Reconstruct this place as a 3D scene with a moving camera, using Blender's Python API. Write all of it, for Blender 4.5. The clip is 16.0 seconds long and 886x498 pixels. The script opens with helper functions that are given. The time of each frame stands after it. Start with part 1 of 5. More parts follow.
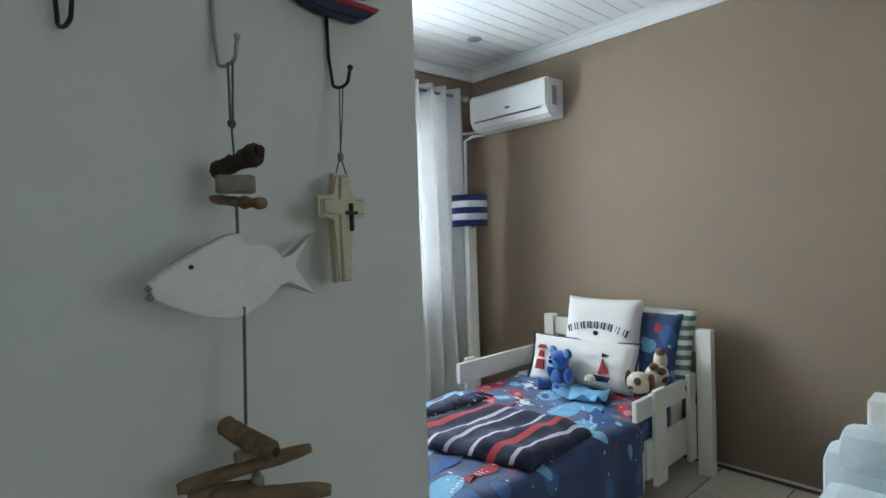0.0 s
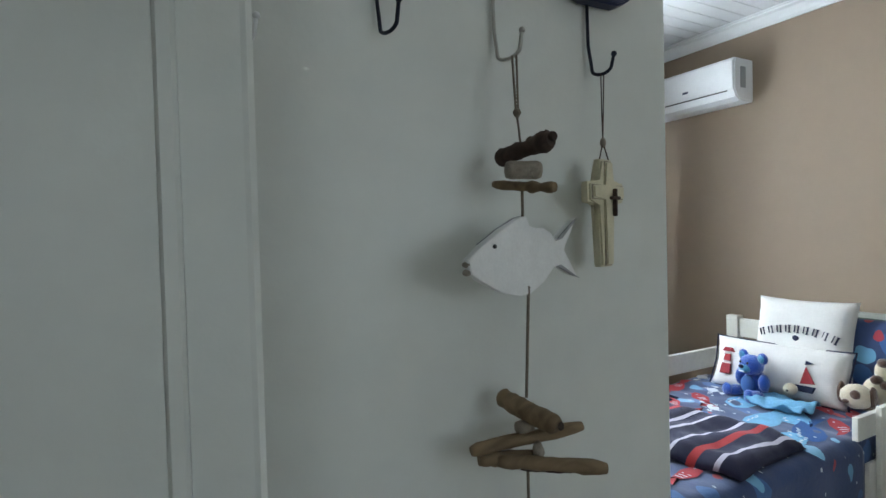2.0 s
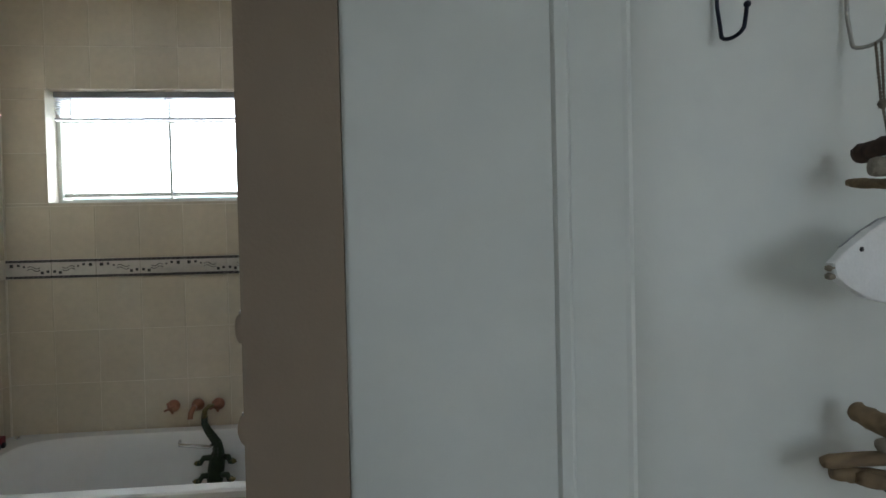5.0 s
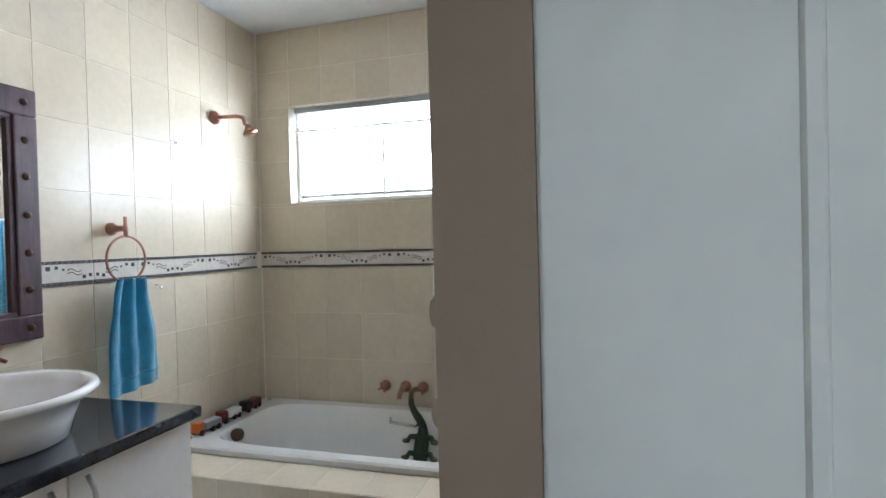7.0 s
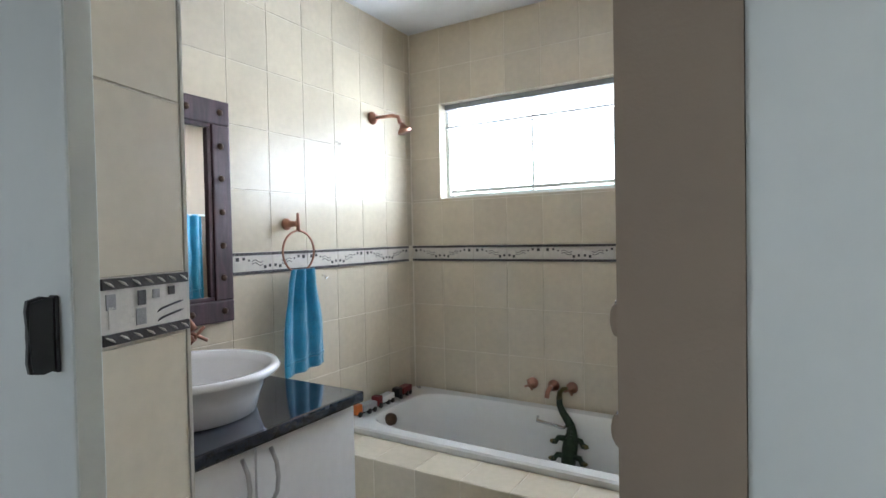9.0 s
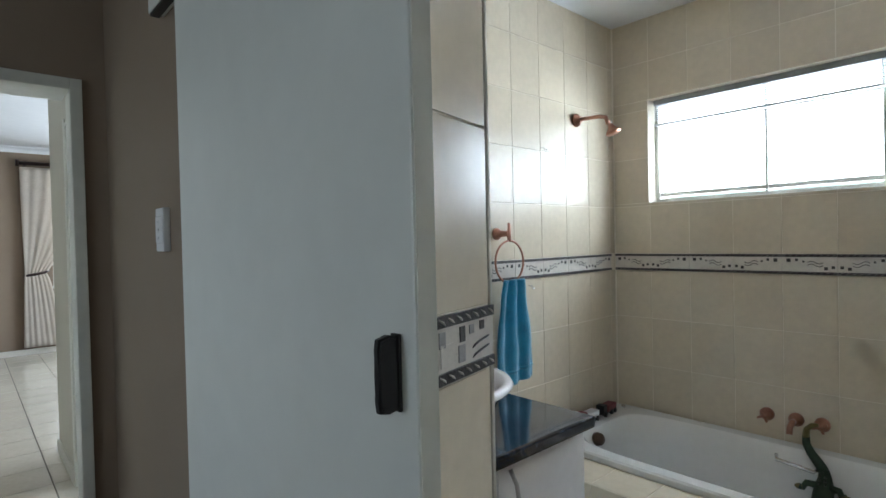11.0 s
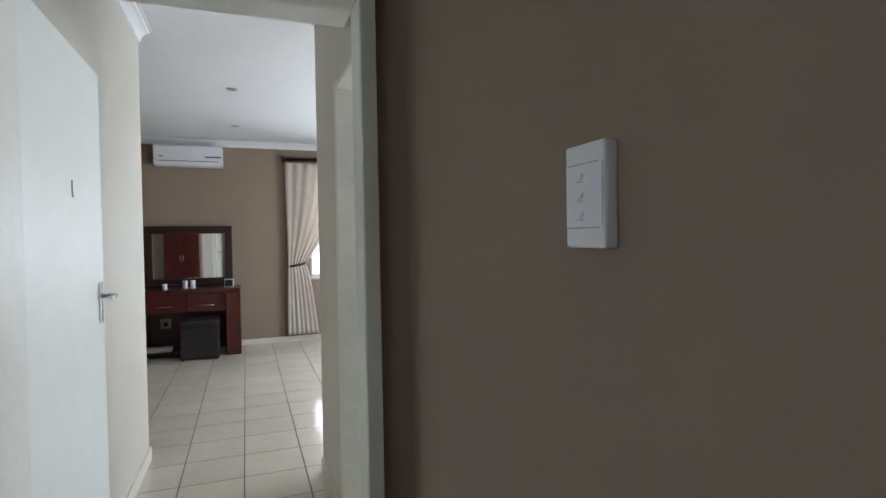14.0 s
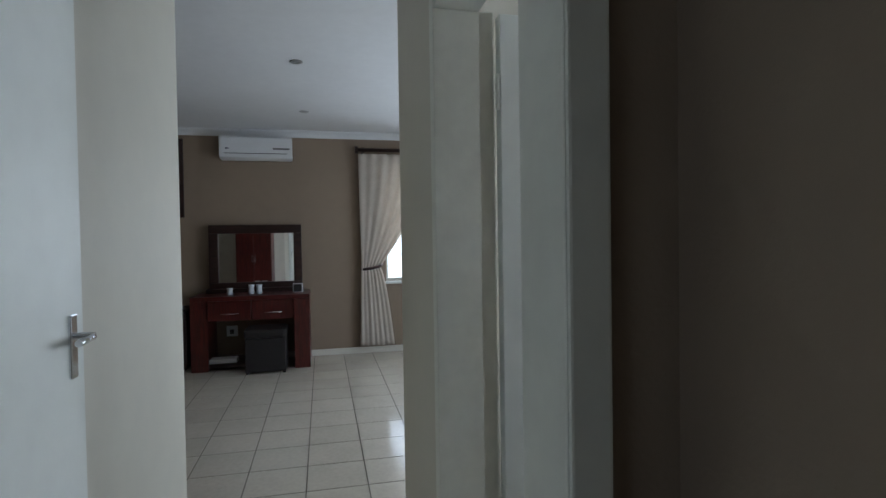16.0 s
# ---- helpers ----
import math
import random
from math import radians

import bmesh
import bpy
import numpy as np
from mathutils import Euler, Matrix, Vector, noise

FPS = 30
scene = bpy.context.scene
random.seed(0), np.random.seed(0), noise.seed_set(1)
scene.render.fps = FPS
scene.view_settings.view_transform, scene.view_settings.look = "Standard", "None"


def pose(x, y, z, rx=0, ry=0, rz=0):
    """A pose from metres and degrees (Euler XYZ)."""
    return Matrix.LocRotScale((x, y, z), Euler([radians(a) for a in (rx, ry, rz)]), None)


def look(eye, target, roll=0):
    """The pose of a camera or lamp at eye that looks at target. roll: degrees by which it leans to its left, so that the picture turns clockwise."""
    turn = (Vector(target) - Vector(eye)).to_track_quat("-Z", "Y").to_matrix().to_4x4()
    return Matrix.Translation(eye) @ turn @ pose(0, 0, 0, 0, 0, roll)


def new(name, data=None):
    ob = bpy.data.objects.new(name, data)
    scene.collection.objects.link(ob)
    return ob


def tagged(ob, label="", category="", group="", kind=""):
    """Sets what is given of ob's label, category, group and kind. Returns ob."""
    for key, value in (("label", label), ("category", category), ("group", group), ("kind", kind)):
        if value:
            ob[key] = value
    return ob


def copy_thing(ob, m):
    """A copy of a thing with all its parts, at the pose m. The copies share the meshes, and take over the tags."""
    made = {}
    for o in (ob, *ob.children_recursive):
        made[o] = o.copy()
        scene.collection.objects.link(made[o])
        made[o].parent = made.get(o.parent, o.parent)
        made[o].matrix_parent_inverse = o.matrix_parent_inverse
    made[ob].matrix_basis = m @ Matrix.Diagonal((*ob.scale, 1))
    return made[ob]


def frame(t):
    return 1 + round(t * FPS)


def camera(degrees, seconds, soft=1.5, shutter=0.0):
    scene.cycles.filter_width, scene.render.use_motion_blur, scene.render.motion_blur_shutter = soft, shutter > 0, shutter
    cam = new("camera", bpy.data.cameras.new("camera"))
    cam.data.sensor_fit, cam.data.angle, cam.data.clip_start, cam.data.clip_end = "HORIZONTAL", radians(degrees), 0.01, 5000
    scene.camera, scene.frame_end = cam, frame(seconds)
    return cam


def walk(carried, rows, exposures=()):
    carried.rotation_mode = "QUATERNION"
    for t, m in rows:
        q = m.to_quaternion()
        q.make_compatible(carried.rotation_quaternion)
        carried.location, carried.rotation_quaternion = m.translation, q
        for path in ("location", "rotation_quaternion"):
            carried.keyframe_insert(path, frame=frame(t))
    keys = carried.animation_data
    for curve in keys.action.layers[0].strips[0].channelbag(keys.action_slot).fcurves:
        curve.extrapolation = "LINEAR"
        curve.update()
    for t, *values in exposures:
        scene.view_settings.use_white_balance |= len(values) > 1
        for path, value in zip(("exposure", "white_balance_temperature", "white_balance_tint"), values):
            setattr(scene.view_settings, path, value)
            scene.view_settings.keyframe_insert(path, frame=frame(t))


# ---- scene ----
cam = camera(79.50, 16.0)
PATH = [
    (0.0, pose(0.125, 0.257, 1.286, 88.56, 1.93, -42.52)),
    (0.5, pose(0.057, 0.300, 1.279, 88.56, 1.73, -39.62)),
    (1.0, pose(0.007, 0.338, 1.277, 88.57, 1.59, -36.10)),
    (1.5, pose(-0.047, 0.370, 1.273, 88.58, 1.49, -32.61)),
    (2.0, pose(-0.087, 0.377, 1.271, 88.63, 1.43, -28.65)),
    (2.5, pose(-0.119, 0.362, 1.276, 88.57, 1.43, -24.77)),
    (3.0, pose(-0.149, 0.354, 1.281, 88.57, 1.54, -20.68)),
    (3.5, pose(-0.184, 0.327, 1.285, 88.70, 1.47, -15.80)),
    (4.0, pose(-0.225, 0.333, 1.285, 88.79, 1.51, -12.53)),
    (4.5, pose(-0.264, 0.334, 1.285, 88.94, 1.40, -9.17)),
    (5.0, pose(-0.295, 0.341, 1.281, 89.00, 1.32, -5.04)),
    (5.2, pose(-0.299, 0.339, 1.280, 89.01, 1.39, -2.92)),
    (7.3, pose(-0.293, 0.400, 1.260, 89.12, 1.46, 18.54)),
    (7.6, pose(-0.297, 0.405, 1.259, 89.04, 1.46, 20.66)),
    (8.0, pose(-0.319, 0.413, 1.260, 89.16, 1.47, 23.36)),
    (8.2, pose(-0.331, 0.416, 1.261, 89.03, 1.43, 24.72)),
    (10.3, pose(-0.425, 0.361, 1.302, 89.04, 1.27, 42.07)),
    (10.5, pose(-0.459, 0.352, 1.306, 89.06, 1.44, 43.70)),
    (11.0, pose(-0.575, 0.335, 1.322, 89.10, 1.32, 47.93)),
    (11.5, pose(-0.717, 0.323, 1.318, 89.29, 1.30, 52.09)),
    (12.0, pose(-0.865, 0.339, 1.317, 89.18, 1.19, 55.44)),
    (12.5, pose(-1.050, 0.373, 1.323, 89.09, 1.23, 60.24)),
    (13.0, pose(-1.277, 0.376, 1.322, 89.06, 1.15, 64.78)),
    (13.5, pose(-1.521, 0.364, 1.327, 89.07, 1.05, 67.67)),
    (14.0, pose(-1.756, 0.378, 1.323, 88.96, 1.00, 69.62)),
    (14.5, pose(-1.982, 0.399, 1.332, 88.92, 0.99, 71.53)),
    (15.0, pose(-2.228, 0.399, 1.339, 88.87, 0.91, 73.62)),
    (15.5, pose(-2.457, 0.421, 1.348, 88.86, 0.92, 75.57)),
    (16.0, pose(-2.680, 0.455, 1.356, 88.85, 0.88, 77.21)),
]
walk(cam, PATH, [
    (0.0, -0.2, 6450, 5), (1.0, 0.10, 6450, 6), (3.5, 0.10, 6450, 9), (5.2, 0.18, 6350, 10), (7.3, 0.98, 6150, 13), (8.2, 0.95, 6150, 13), (10.3, 0.78, 6150, 10),
    (11.5, 0.46, 6200, 9), (12.5, 0.45, 6400, 11), (13.0, 0.50, 6450, 12), (14.0, 0.44, 6500, 14), (14.5, 0.15, 6350, 12), (15.2, -0.25, 6200, 11), (16.0, -0.5, 6100, 11)])

# ---- world and light ----
world = bpy.data.worlds.new("world")
scene.world = world
world.use_nodes = True
sky = world.node_tree.nodes.new("ShaderNodeTexSky")
sky.sky_type, sky.sun_disc = "NISHITA", False
sky.sun_elevation, sky.sun_rotation = radians(48), radians(200)
world.node_tree.nodes["Background"].inputs[1].default_value = 0.12
world.node_tree.links.new(sky.outputs[0], world.node_tree.nodes["Background"].inputs[0])
sun = new("sun", bpy.data.lights.new("sun", "SUN"))
sun.data.energy, sun.data.angle, sun.data.color = 1.0, radians(10), (1, 0.96, 0.9)
sun.matrix_world = look((0, -6, 7), (0, 0, 0))


def window_light(name, eye, target, w, h, watts, color=(0.80, 0.90, 1.0)):
    d = bpy.data.lights.new(name, "AREA")
    d.shape, d.size, d.size_y, d.energy, d.color = "RECTANGLE", w, h, watts, color
    ob = new(name, d)
    ob.matrix_world = look(eye, target)
    return ob


window_light("daylight_bathroom", (-1.18, 3.26, 1.78), (-1.18, 0, 0.95), 2.0, 0.95, 62)
window_light("daylight_bedroom_north", (1.75, 3.45, 1.5), (1.75, 0, 1.4), 1.9, 1.4, 138)
# Two fills at unseen, added windows brighten the bedroom door and hall walls.
window_light("fill_bedroom_south", (1.0, -1.42, 1.5), (1.0, 2, 1.1), 1.3, 1.2, 5.0)
# Hall fill: no such window is known, it only lifts the dim hall.
window_light("fill_hall", (-1.75, -1.42, 1.5), (-1.75, 3, 1.3), 1.1, 1.1, 3.9)
window_light("daylight_master_west", (-9.45, 1.95, 1.55), (0, 1.95, 1.4), 1.7, 1.6, 40)
window_light("daylight_master_north", (-6.6, 3.25, 1.2), (-6.6, 0, 0.9), 2.2, 1.9, 44)
window_light("daylight_ensuite", (-3.7, 3.25, 1.6), (-3.9, 0, 1.3), 0.9, 0.8, 30)


# ---- materials ----
def M(name, color, rough=0.5, metal=0.0, var=0.1, scale=6.0, bump=0.0, bscale=60.0, coat=0.0, rand=0.0, sheen=0.0):
    m = bpy.data.materials.new(name)
    m.use_nodes = True
    nt = m.node_tree
    N, L = nt.nodes, nt.links
    p = N["Principled BSDF"]
    p.inputs["Metallic"].default_value = metal
    p.inputs["Coat Weight"].default_value = coat
    p.inputs["Sheen Weight"].default_value = sheen
    geo = N.new("ShaderNodeNewGeometry")
    n1, n2 = N.new("ShaderNodeTexNoise"), N.new("ShaderNodeTexNoise")
    n1.inputs["Scale"].default_value, n1.inputs["Detail"].default_value = scale, 3
    n2.inputs["Scale"].default_value, n2.inputs["Detail"].default_value = scale * 7.3, 4
    L.new(geo.outputs["Position"], n1.inputs["Vector"])
    L.new(geo.outputs["Position"], n2.inputs["Vector"])
    add = N.new("ShaderNodeMath")
    add.operation = "ADD"
    L.new(n1.outputs["Fac"], add.inputs[0])
    L.new(n2.outputs["Fac"], add.inputs[1])
    mr = N.new("ShaderNodeMapRange")
    mr.inputs["From Min"].default_value, mr.inputs["From Max"].default_value = 0.7, 1.3
    mr.inputs["To Min"].default_value, mr.inputs["To Max"].default_value = 1 - var, 1 + var
    L.new(add.outputs[0], mr.inputs["Value"])
    val = mr.outputs[0]
    if rand:
        oi = N.new("ShaderNodeObjectInfo")
        rr = N.new("ShaderNodeMapRange")
        rr.inputs["To Min"].default_value, rr.inputs["To Max"].default_value = 1 - rand, 1 + rand
        L.new(oi.outputs["Random"], rr.inputs["Value"])
        mu = N.new("ShaderNodeMath")
        mu.operation = "MULTIPLY"
        L.new(val, mu.inputs[0])
        L.new(rr.outputs[0], mu.inputs[1])
        val = mu.outputs[0]
    sc = N.new("ShaderNodeVectorMath")
    sc.operation = "SCALE"
    sc.inputs[0].default_value = color
    L.new(val, sc.inputs["Scale"])
    L.new(sc.outputs[0], p.inputs["Base Color"])
    rm = N.new("ShaderNodeMapRange")
    rm.inputs["To Min"].default_value, rm.inputs["To Max"].default_value = rough * 0.8, min(1, rough * 1.2)
    L.new(n2.outputs["Fac"], rm.inputs["Value"])
    L.new(rm.outputs[0], p.inputs["Roughness"])
    if bump:
        nb = N.new("ShaderNodeTexNoise")
        nb.inputs["Scale"].default_value, nb.inputs["Detail"].default_value = bscale, 4
        L.new(geo.outputs["Position"], nb.inputs["Vector"])
        b = N.new("ShaderNodeBump")
        b.inputs["Strength"].default_value, b.inputs["Distance"].default_value = bump, 0.004
        L.new(nb.outputs["Fac"], b.inputs["Height"])
        L.new(b.outputs[0], p.inputs["Normal"])
    return m


def wood(name, color, dark, rough=0.5, scale=14.0, along="x"):
    m = M(name, color, rough, 0, 0.12, 5, 0.25, 40)
    N, L = m.node_tree.nodes, m.node_tree.links
    p = N["Principled BSDF"]
    geo = N.new("ShaderNodeNewGeometry")
    mp = N.new("ShaderNodeMapping")
    s = {"x": (0.12, 1, 1), "y": (1, 0.12, 1), "z": (1, 1, 0.12)}[along]
    mp.inputs["Scale"].default_value = s
    L.new(geo.outputs["Position"], mp.inputs["Vector"])
    n = N.new("ShaderNodeTexNoise")
    n.inputs["Scale"].default_value, n.inputs["Detail"].default_value, n.inputs["Distortion"].default_value = scale * 4, 5, 1.2
    L.new(mp.outputs[0], n.inputs["Vector"])
    r = N.new("ShaderNodeValToRGB")
    r.color_ramp.elements[0].position, r.color_ramp.elements[1].position = 0.3, 0.7
    r.color_ramp.elements[0].color, r.color_ramp.elements[1].color = (*dark, 1), (*color, 1)
    L.new(n.outputs["Fac"], r.inputs[0])
    L.new(r.outputs[0], p.inputs["Base Color"])
    return m


def stripes(name, stops, axis, size, rough=0.9, origin=0.0):
    """Woven stripes: stops are (position 0..1, colour), repeated every size metres along an axis."""
    m = M(name, stops[0][1], rough, 0, 0.1, 8, 0.5, 400, sheen=0.05)
    N, L = m.node_tree.nodes, m.node_tree.links
    p = N["Principled BSDF"]
    geo = N.new("ShaderNodeNewGeometry")
    sp = N.new("ShaderNodeSeparateXYZ")
    L.new(geo.outputs["Position"], sp.inputs[0])
    a = N.new("ShaderNodeMath")
    a.operation = "ADD"
    a.inputs[1].default_value = origin
    L.new(sp.outputs["XYZ".index(axis.upper())], a.inputs[0])
    d = N.new("ShaderNodeMath")
    d.operation = "DIVIDE"
    d.inputs[1].default_value = size
    L.new(a.outputs[0], d.inputs[0])
    f = N.new("ShaderNodeMath")
    f.operation = "FRACT"
    L.new(d.outputs[0], f.inputs[0])
    r = N.new("ShaderNodeValToRGB")
    r.color_ramp.interpolation = "CONSTANT"
    for i, (pos, c) in enumerate(stops):
        e = r.color_ramp.elements[i] if i < 2 else r.color_ramp.elements.new(pos)
        e.position, e.color = pos, (*c, 1)
    L.new(f.outputs[0], r.inputs[0])
    L.new(r.outputs[0], p.inputs["Base Color"])
    return m


brown_paint = M("brown_wall_paint", (0.272, 0.206, 0.148), 0.75, 0, 0.05, 1.3, 0.15, 160)
cream_paint = M("cream_wall_paint", (0.56, 0.53, 0.45), 0.6, 0, 0.04, 1.3, 0.12, 160)
white_paint = M("white_enamel", (0.68, 0.70, 0.66), 0.42, 0, 0.04, 1.6, 0.08, 90)
frame_paint = M("cream_enamel", (0.66, 0.66, 0.59), 0.4, 0, 0.06, 3, 0.12, 70)
ceiling_paint = M("ceiling_white", (0.74, 0.75, 0.76), 0.7, 0, 0.03, 2, 0.1, 120)
bed_paint = M("bed_white_paint", (0.72, 0.70, 0.64), 0.45, 0, 0.06, 6, 0.1, 80)
tile_beige = M("beige_wall_tile", (0.63, 0.555, 0.425), 0.22, 0, 0.05, 5, 0.02, 30, 0.0, 0.05)
grout = M("pale_grout", (0.74, 0.68, 0.57), 0.85, 0, 0.08, 20, 0.3, 300)
band_white = M("border_tile_white", (0.60, 0.56, 0.50), 0.3, 0, 0.08, 25, 0.05, 60)
band_dark = M("border_tile_dark", (0.05, 0.045, 0.045), 0.35, 0, 0.3, 60, 0.3, 200)
band_grey = M("border_tile_grey", (0.30, 0.29, 0.28), 0.4, 0, 0.2, 60)
floor_tile = M("floor_tile_beige", (0.60, 0.55, 0.46), 0.15, 0, 0.07, 5, 0.03, 25, 0.25, 0.05)
floor_grout = M("floor_grout_dark", (0.14, 0.12, 0.10), 0.9, 0, 0.15, 20, 0.3, 200)
skirt_tile = M("skirting_tile", (0.66, 0.63, 0.56), 0.3, 0, 0.05, 5)
bronze = M("aged_bronze", (0.10, 0.06, 0.04), 0.4, 0.8, 0.2, 30)
copper = M("antique_copper", (0.42, 0.22, 0.16), 0.3, 1.0, 0.15, 20)
chrome = M("chrome", (0.75, 0.76, 0.78), 0.12, 1.0, 0.03, 10)
steel = M("brushed_steel", (0.5, 0.5, 0.5), 0.35, 1.0, 0.08, 20)
black_iron = M("black_iron", (0.02, 0.025, 0.04), 0.4, 0.6, 0.2, 40, 0.2, 200)
grey_iron = M("pale_grey_iron", (0.42, 0.41, 0.37), 0.5, 0.2, 0.1, 40)
black_plastic = M("black_plastic", (0.012, 0.011, 0.012), 0.4, 0, 0.15, 30)
white_plastic = M("white_plastic", (0.74, 0.75, 0.76), 0.35, 0, 0.03, 8)
grey_plastic = M("grey_plastic", (0.3, 0.31, 0.32), 0.4, 0, 0.05, 12)
acrylic = M("white_acrylic", (0.76, 0.76, 0.74), 0.14, 0, 0.02, 4, 0, 1, 0.4)
ceramic = M("white_ceramic", (0.86, 0.86, 0.86), 0.1, 0, 0.02, 4, 0, 1, 0.5)
granite = M("dark_granite", (0.022, 0.026, 0.036), 0.1, 0, 0.5, 40, 0.02, 150, 0.3)
melamine = M("white_melamine", (0.80, 0.80, 0.79), 0.4, 0, 0.03, 5)
turquoise = M("turquoise_towelling", (0.012, 0.25, 0.42), 0.95, 0, 0.2, 18, 0.9, 500, sheen=0.5)
white_linen = M("white_curtain_linen", (0.74, 0.74, 0.74), 0.9, 0, 0.05, 8, 0.3, 500, sheen=0.3)
beige_linen = M("beige_curtain_linen", (0.66, 0.59, 0.51), 0.9, 0, 0.06, 8, 0.3, 500, sheen=0.3)


def let_light_through(m, share):
    N, L = m.node_tree.nodes, m.node_tree.links
    p, out = N["Principled BSDF"], N["Material Output"]
    t, mx = N.new("ShaderNodeBsdfTranslucent"), N.new("ShaderNodeMixShader")
    L.new(p.inputs["Base Color"].links[0].from_socket, t.inputs["Color"])
    mx.inputs[0].default_value = share
    L.new(p.outputs[0], mx.inputs[1])
    L.new(t.outputs[0], mx.inputs[2])
    L.new(mx.outputs[0], out.inputs["Surface"])


let_light_through(white_linen, 0.45)
let_light_through(beige_linen, 0.35)
pillow_white = M("white_cotton", (0.72, 0.70, 0.67), 0.9, 0, 0.04, 10, 0.35, 90, sheen=0.2)
navy_cotton = M("navy_cotton", (0.012, 0.018, 0.055), 0.9, 0, 0.15, 12, 0.3, 300)
red_cotton = M("red_cotton", (0.34, 0.03, 0.04), 0.9, 0, 0.15, 12, 0.3, 300)
light_blue = M("light_blue_print", (0.16, 0.38, 0.57), 0.9, 0, 0.15, 12, 0.3, 300)
mid_blue = M("mid_blue_print", (0.025, 0.085, 0.25), 0.9, 0, 0.15, 12, 0.3, 300)
print_white = M("white_print", (0.58, 0.62, 0.66), 0.9, 0, 0.1, 12, 0.3, 300)
blue_plush = M("royal_blue_plush", (0.005, 0.075, 0.40), 0.95, 0, 0.2, 60, 1.0, 500, sheen=0.6)
cyan_plush = M("light_blue_plush", (0.05, 0.30, 0.50), 0.95, 0, 0.2, 60, 1.0, 500, sheen=0.6)
cream_plush = M("cream_plush", (0.58, 0.50, 0.36), 0.95, 0, 0.12, 60, 1.0, 500, sheen=0.5)
brown_plush = M("brown_plush", (0.10, 0.045, 0.025), 0.95, 0, 0.2, 60, 1.0, 500, sheen=0.4)
chair_fabric = M("pale_blue_fabric", (0.56, 0.64, 0.67), 0.9, 0, 0.06, 12, 0.5, 300, sheen=0.3)
drift = wood("driftwood", (0.27, 0.19, 0.105), (0.13, 0.088, 0.05), 0.85, 8, "x")
drift_dark = wood("dark_driftwood", (0.085, 0.05, 0.035), (0.03, 0.02, 0.016), 0.85, 8, "x")
cork = M("grey_worn_wood", (0.30, 0.26, 0.21), 0.9, 0, 0.2, 60, 0.6, 200)
rope = M("twisted_string", (0.19, 0.16, 0.12), 0.95, 0, 0.3, 200, 0.6, 600)
fish_paint = M("white_painted_wood", (0.80, 0.81, 0.80), 0.7, 0, 0.05, 30, 0.4, 120)
fish_grey = M("grey_fish_paint", (0.33, 0.34, 0.35), 0.8, 0, 0.2, 60, 0.4, 120)
cream_cross = M("cream_painted_wood", (0.60, 0.56, 0.40), 0.6, 0, 0.08, 30, 0.2, 120)
red_paint = M("red_paint", (0.36, 0.02, 0.025), 0.45, 0, 0.1, 30)
navy_paint = M("navy_paint", (0.012, 0.018, 0.06), 0.45, 0, 0.1, 30)
mirror_wood = wood("purple_brown_wood", (0.085, 0.045, 0.055), (0.035, 0.02, 0.024), 0.45, 10, "z")
mahogany = wood("mahogany", (0.10, 0.014, 0.010), (0.035, 0.006, 0.005), 0.3, 9, "z")
dark_wood = wood("dark_stained_wood", (0.04, 0.016, 0.012), (0.015, 0.007, 0.006), 0.35, 9, "y")
black_leather = M("black_leather", (0.016, 0.013, 0.014), 0.5, 0, 0.2, 20, 0.4, 150)
mirror_glass = M("mirror", (0.88, 0.9, 0.9), 0.02, 1.0, 0.0, 5)
croc_green = M("dark_green_rubber", (0.018, 0.04, 0.016), 0.45, 0, 0.4, 40, 0.8, 150)
croc_yellow = M("olive_yellow_rubber", (0.16, 0.13, 0.04), 0.45, 0, 0.3, 40, 0.6, 150)
orange_plastic = M("orange_plastic", (0.55, 0.13, 0.02), 0.4, 0, 0.1, 20)
dark_red_plastic = M("dark_red_plastic", (0.16, 0.012, 0.015), 0.4, 0, 0.1, 20)
plaster_out = M("outside_plaster", (0.55, 0.5, 0.42), 0.9, 0, 0.1, 3, 0.3, 60)
grass_mat = M("lawn", (0.06, 0.10, 0.03), 0.95, 0, 0.3, 3, 0.5, 30)
glass = bpy.data.materials.new("window_glass")
glass.use_nodes = True
gp = glass.node_tree.nodes["Principled BSDF"]
gp.inputs["Transmission Weight"].default_value, gp.inputs["Roughness"].default_value, gp.inputs["IOR"].default_value = 1, 0.0, 1.05
lamp_stripe = stripes("blue_white_shade", [(0, (0.012, 0.02, 0.13)), (0.5, (0.62, 0.64, 0.68))], "z", 0.0865, 0.8, -1.345)
green_stripe = stripes("green_white_stripe", [(0, (0.10, 0.16, 0.13)), (0.5, (0.55, 0.58, 0.54))], "z", 0.05, 0.9)
NAVY, PALE, RED = (0.010, 0.011, 0.042), (0.46, 0.44, 0.52), (0.40, 0.03, 0.035)
blanket_mat = stripes("navy_striped_wool", [(0, NAVY), (0.16, PALE), (0.21, NAVY), (0.40, PALE), (0.45, NAVY), (0.62, RED), (0.70, NAVY), (0.86, PALE), (0.91, NAVY)], "y", 0.36, 0.95, 0.06)


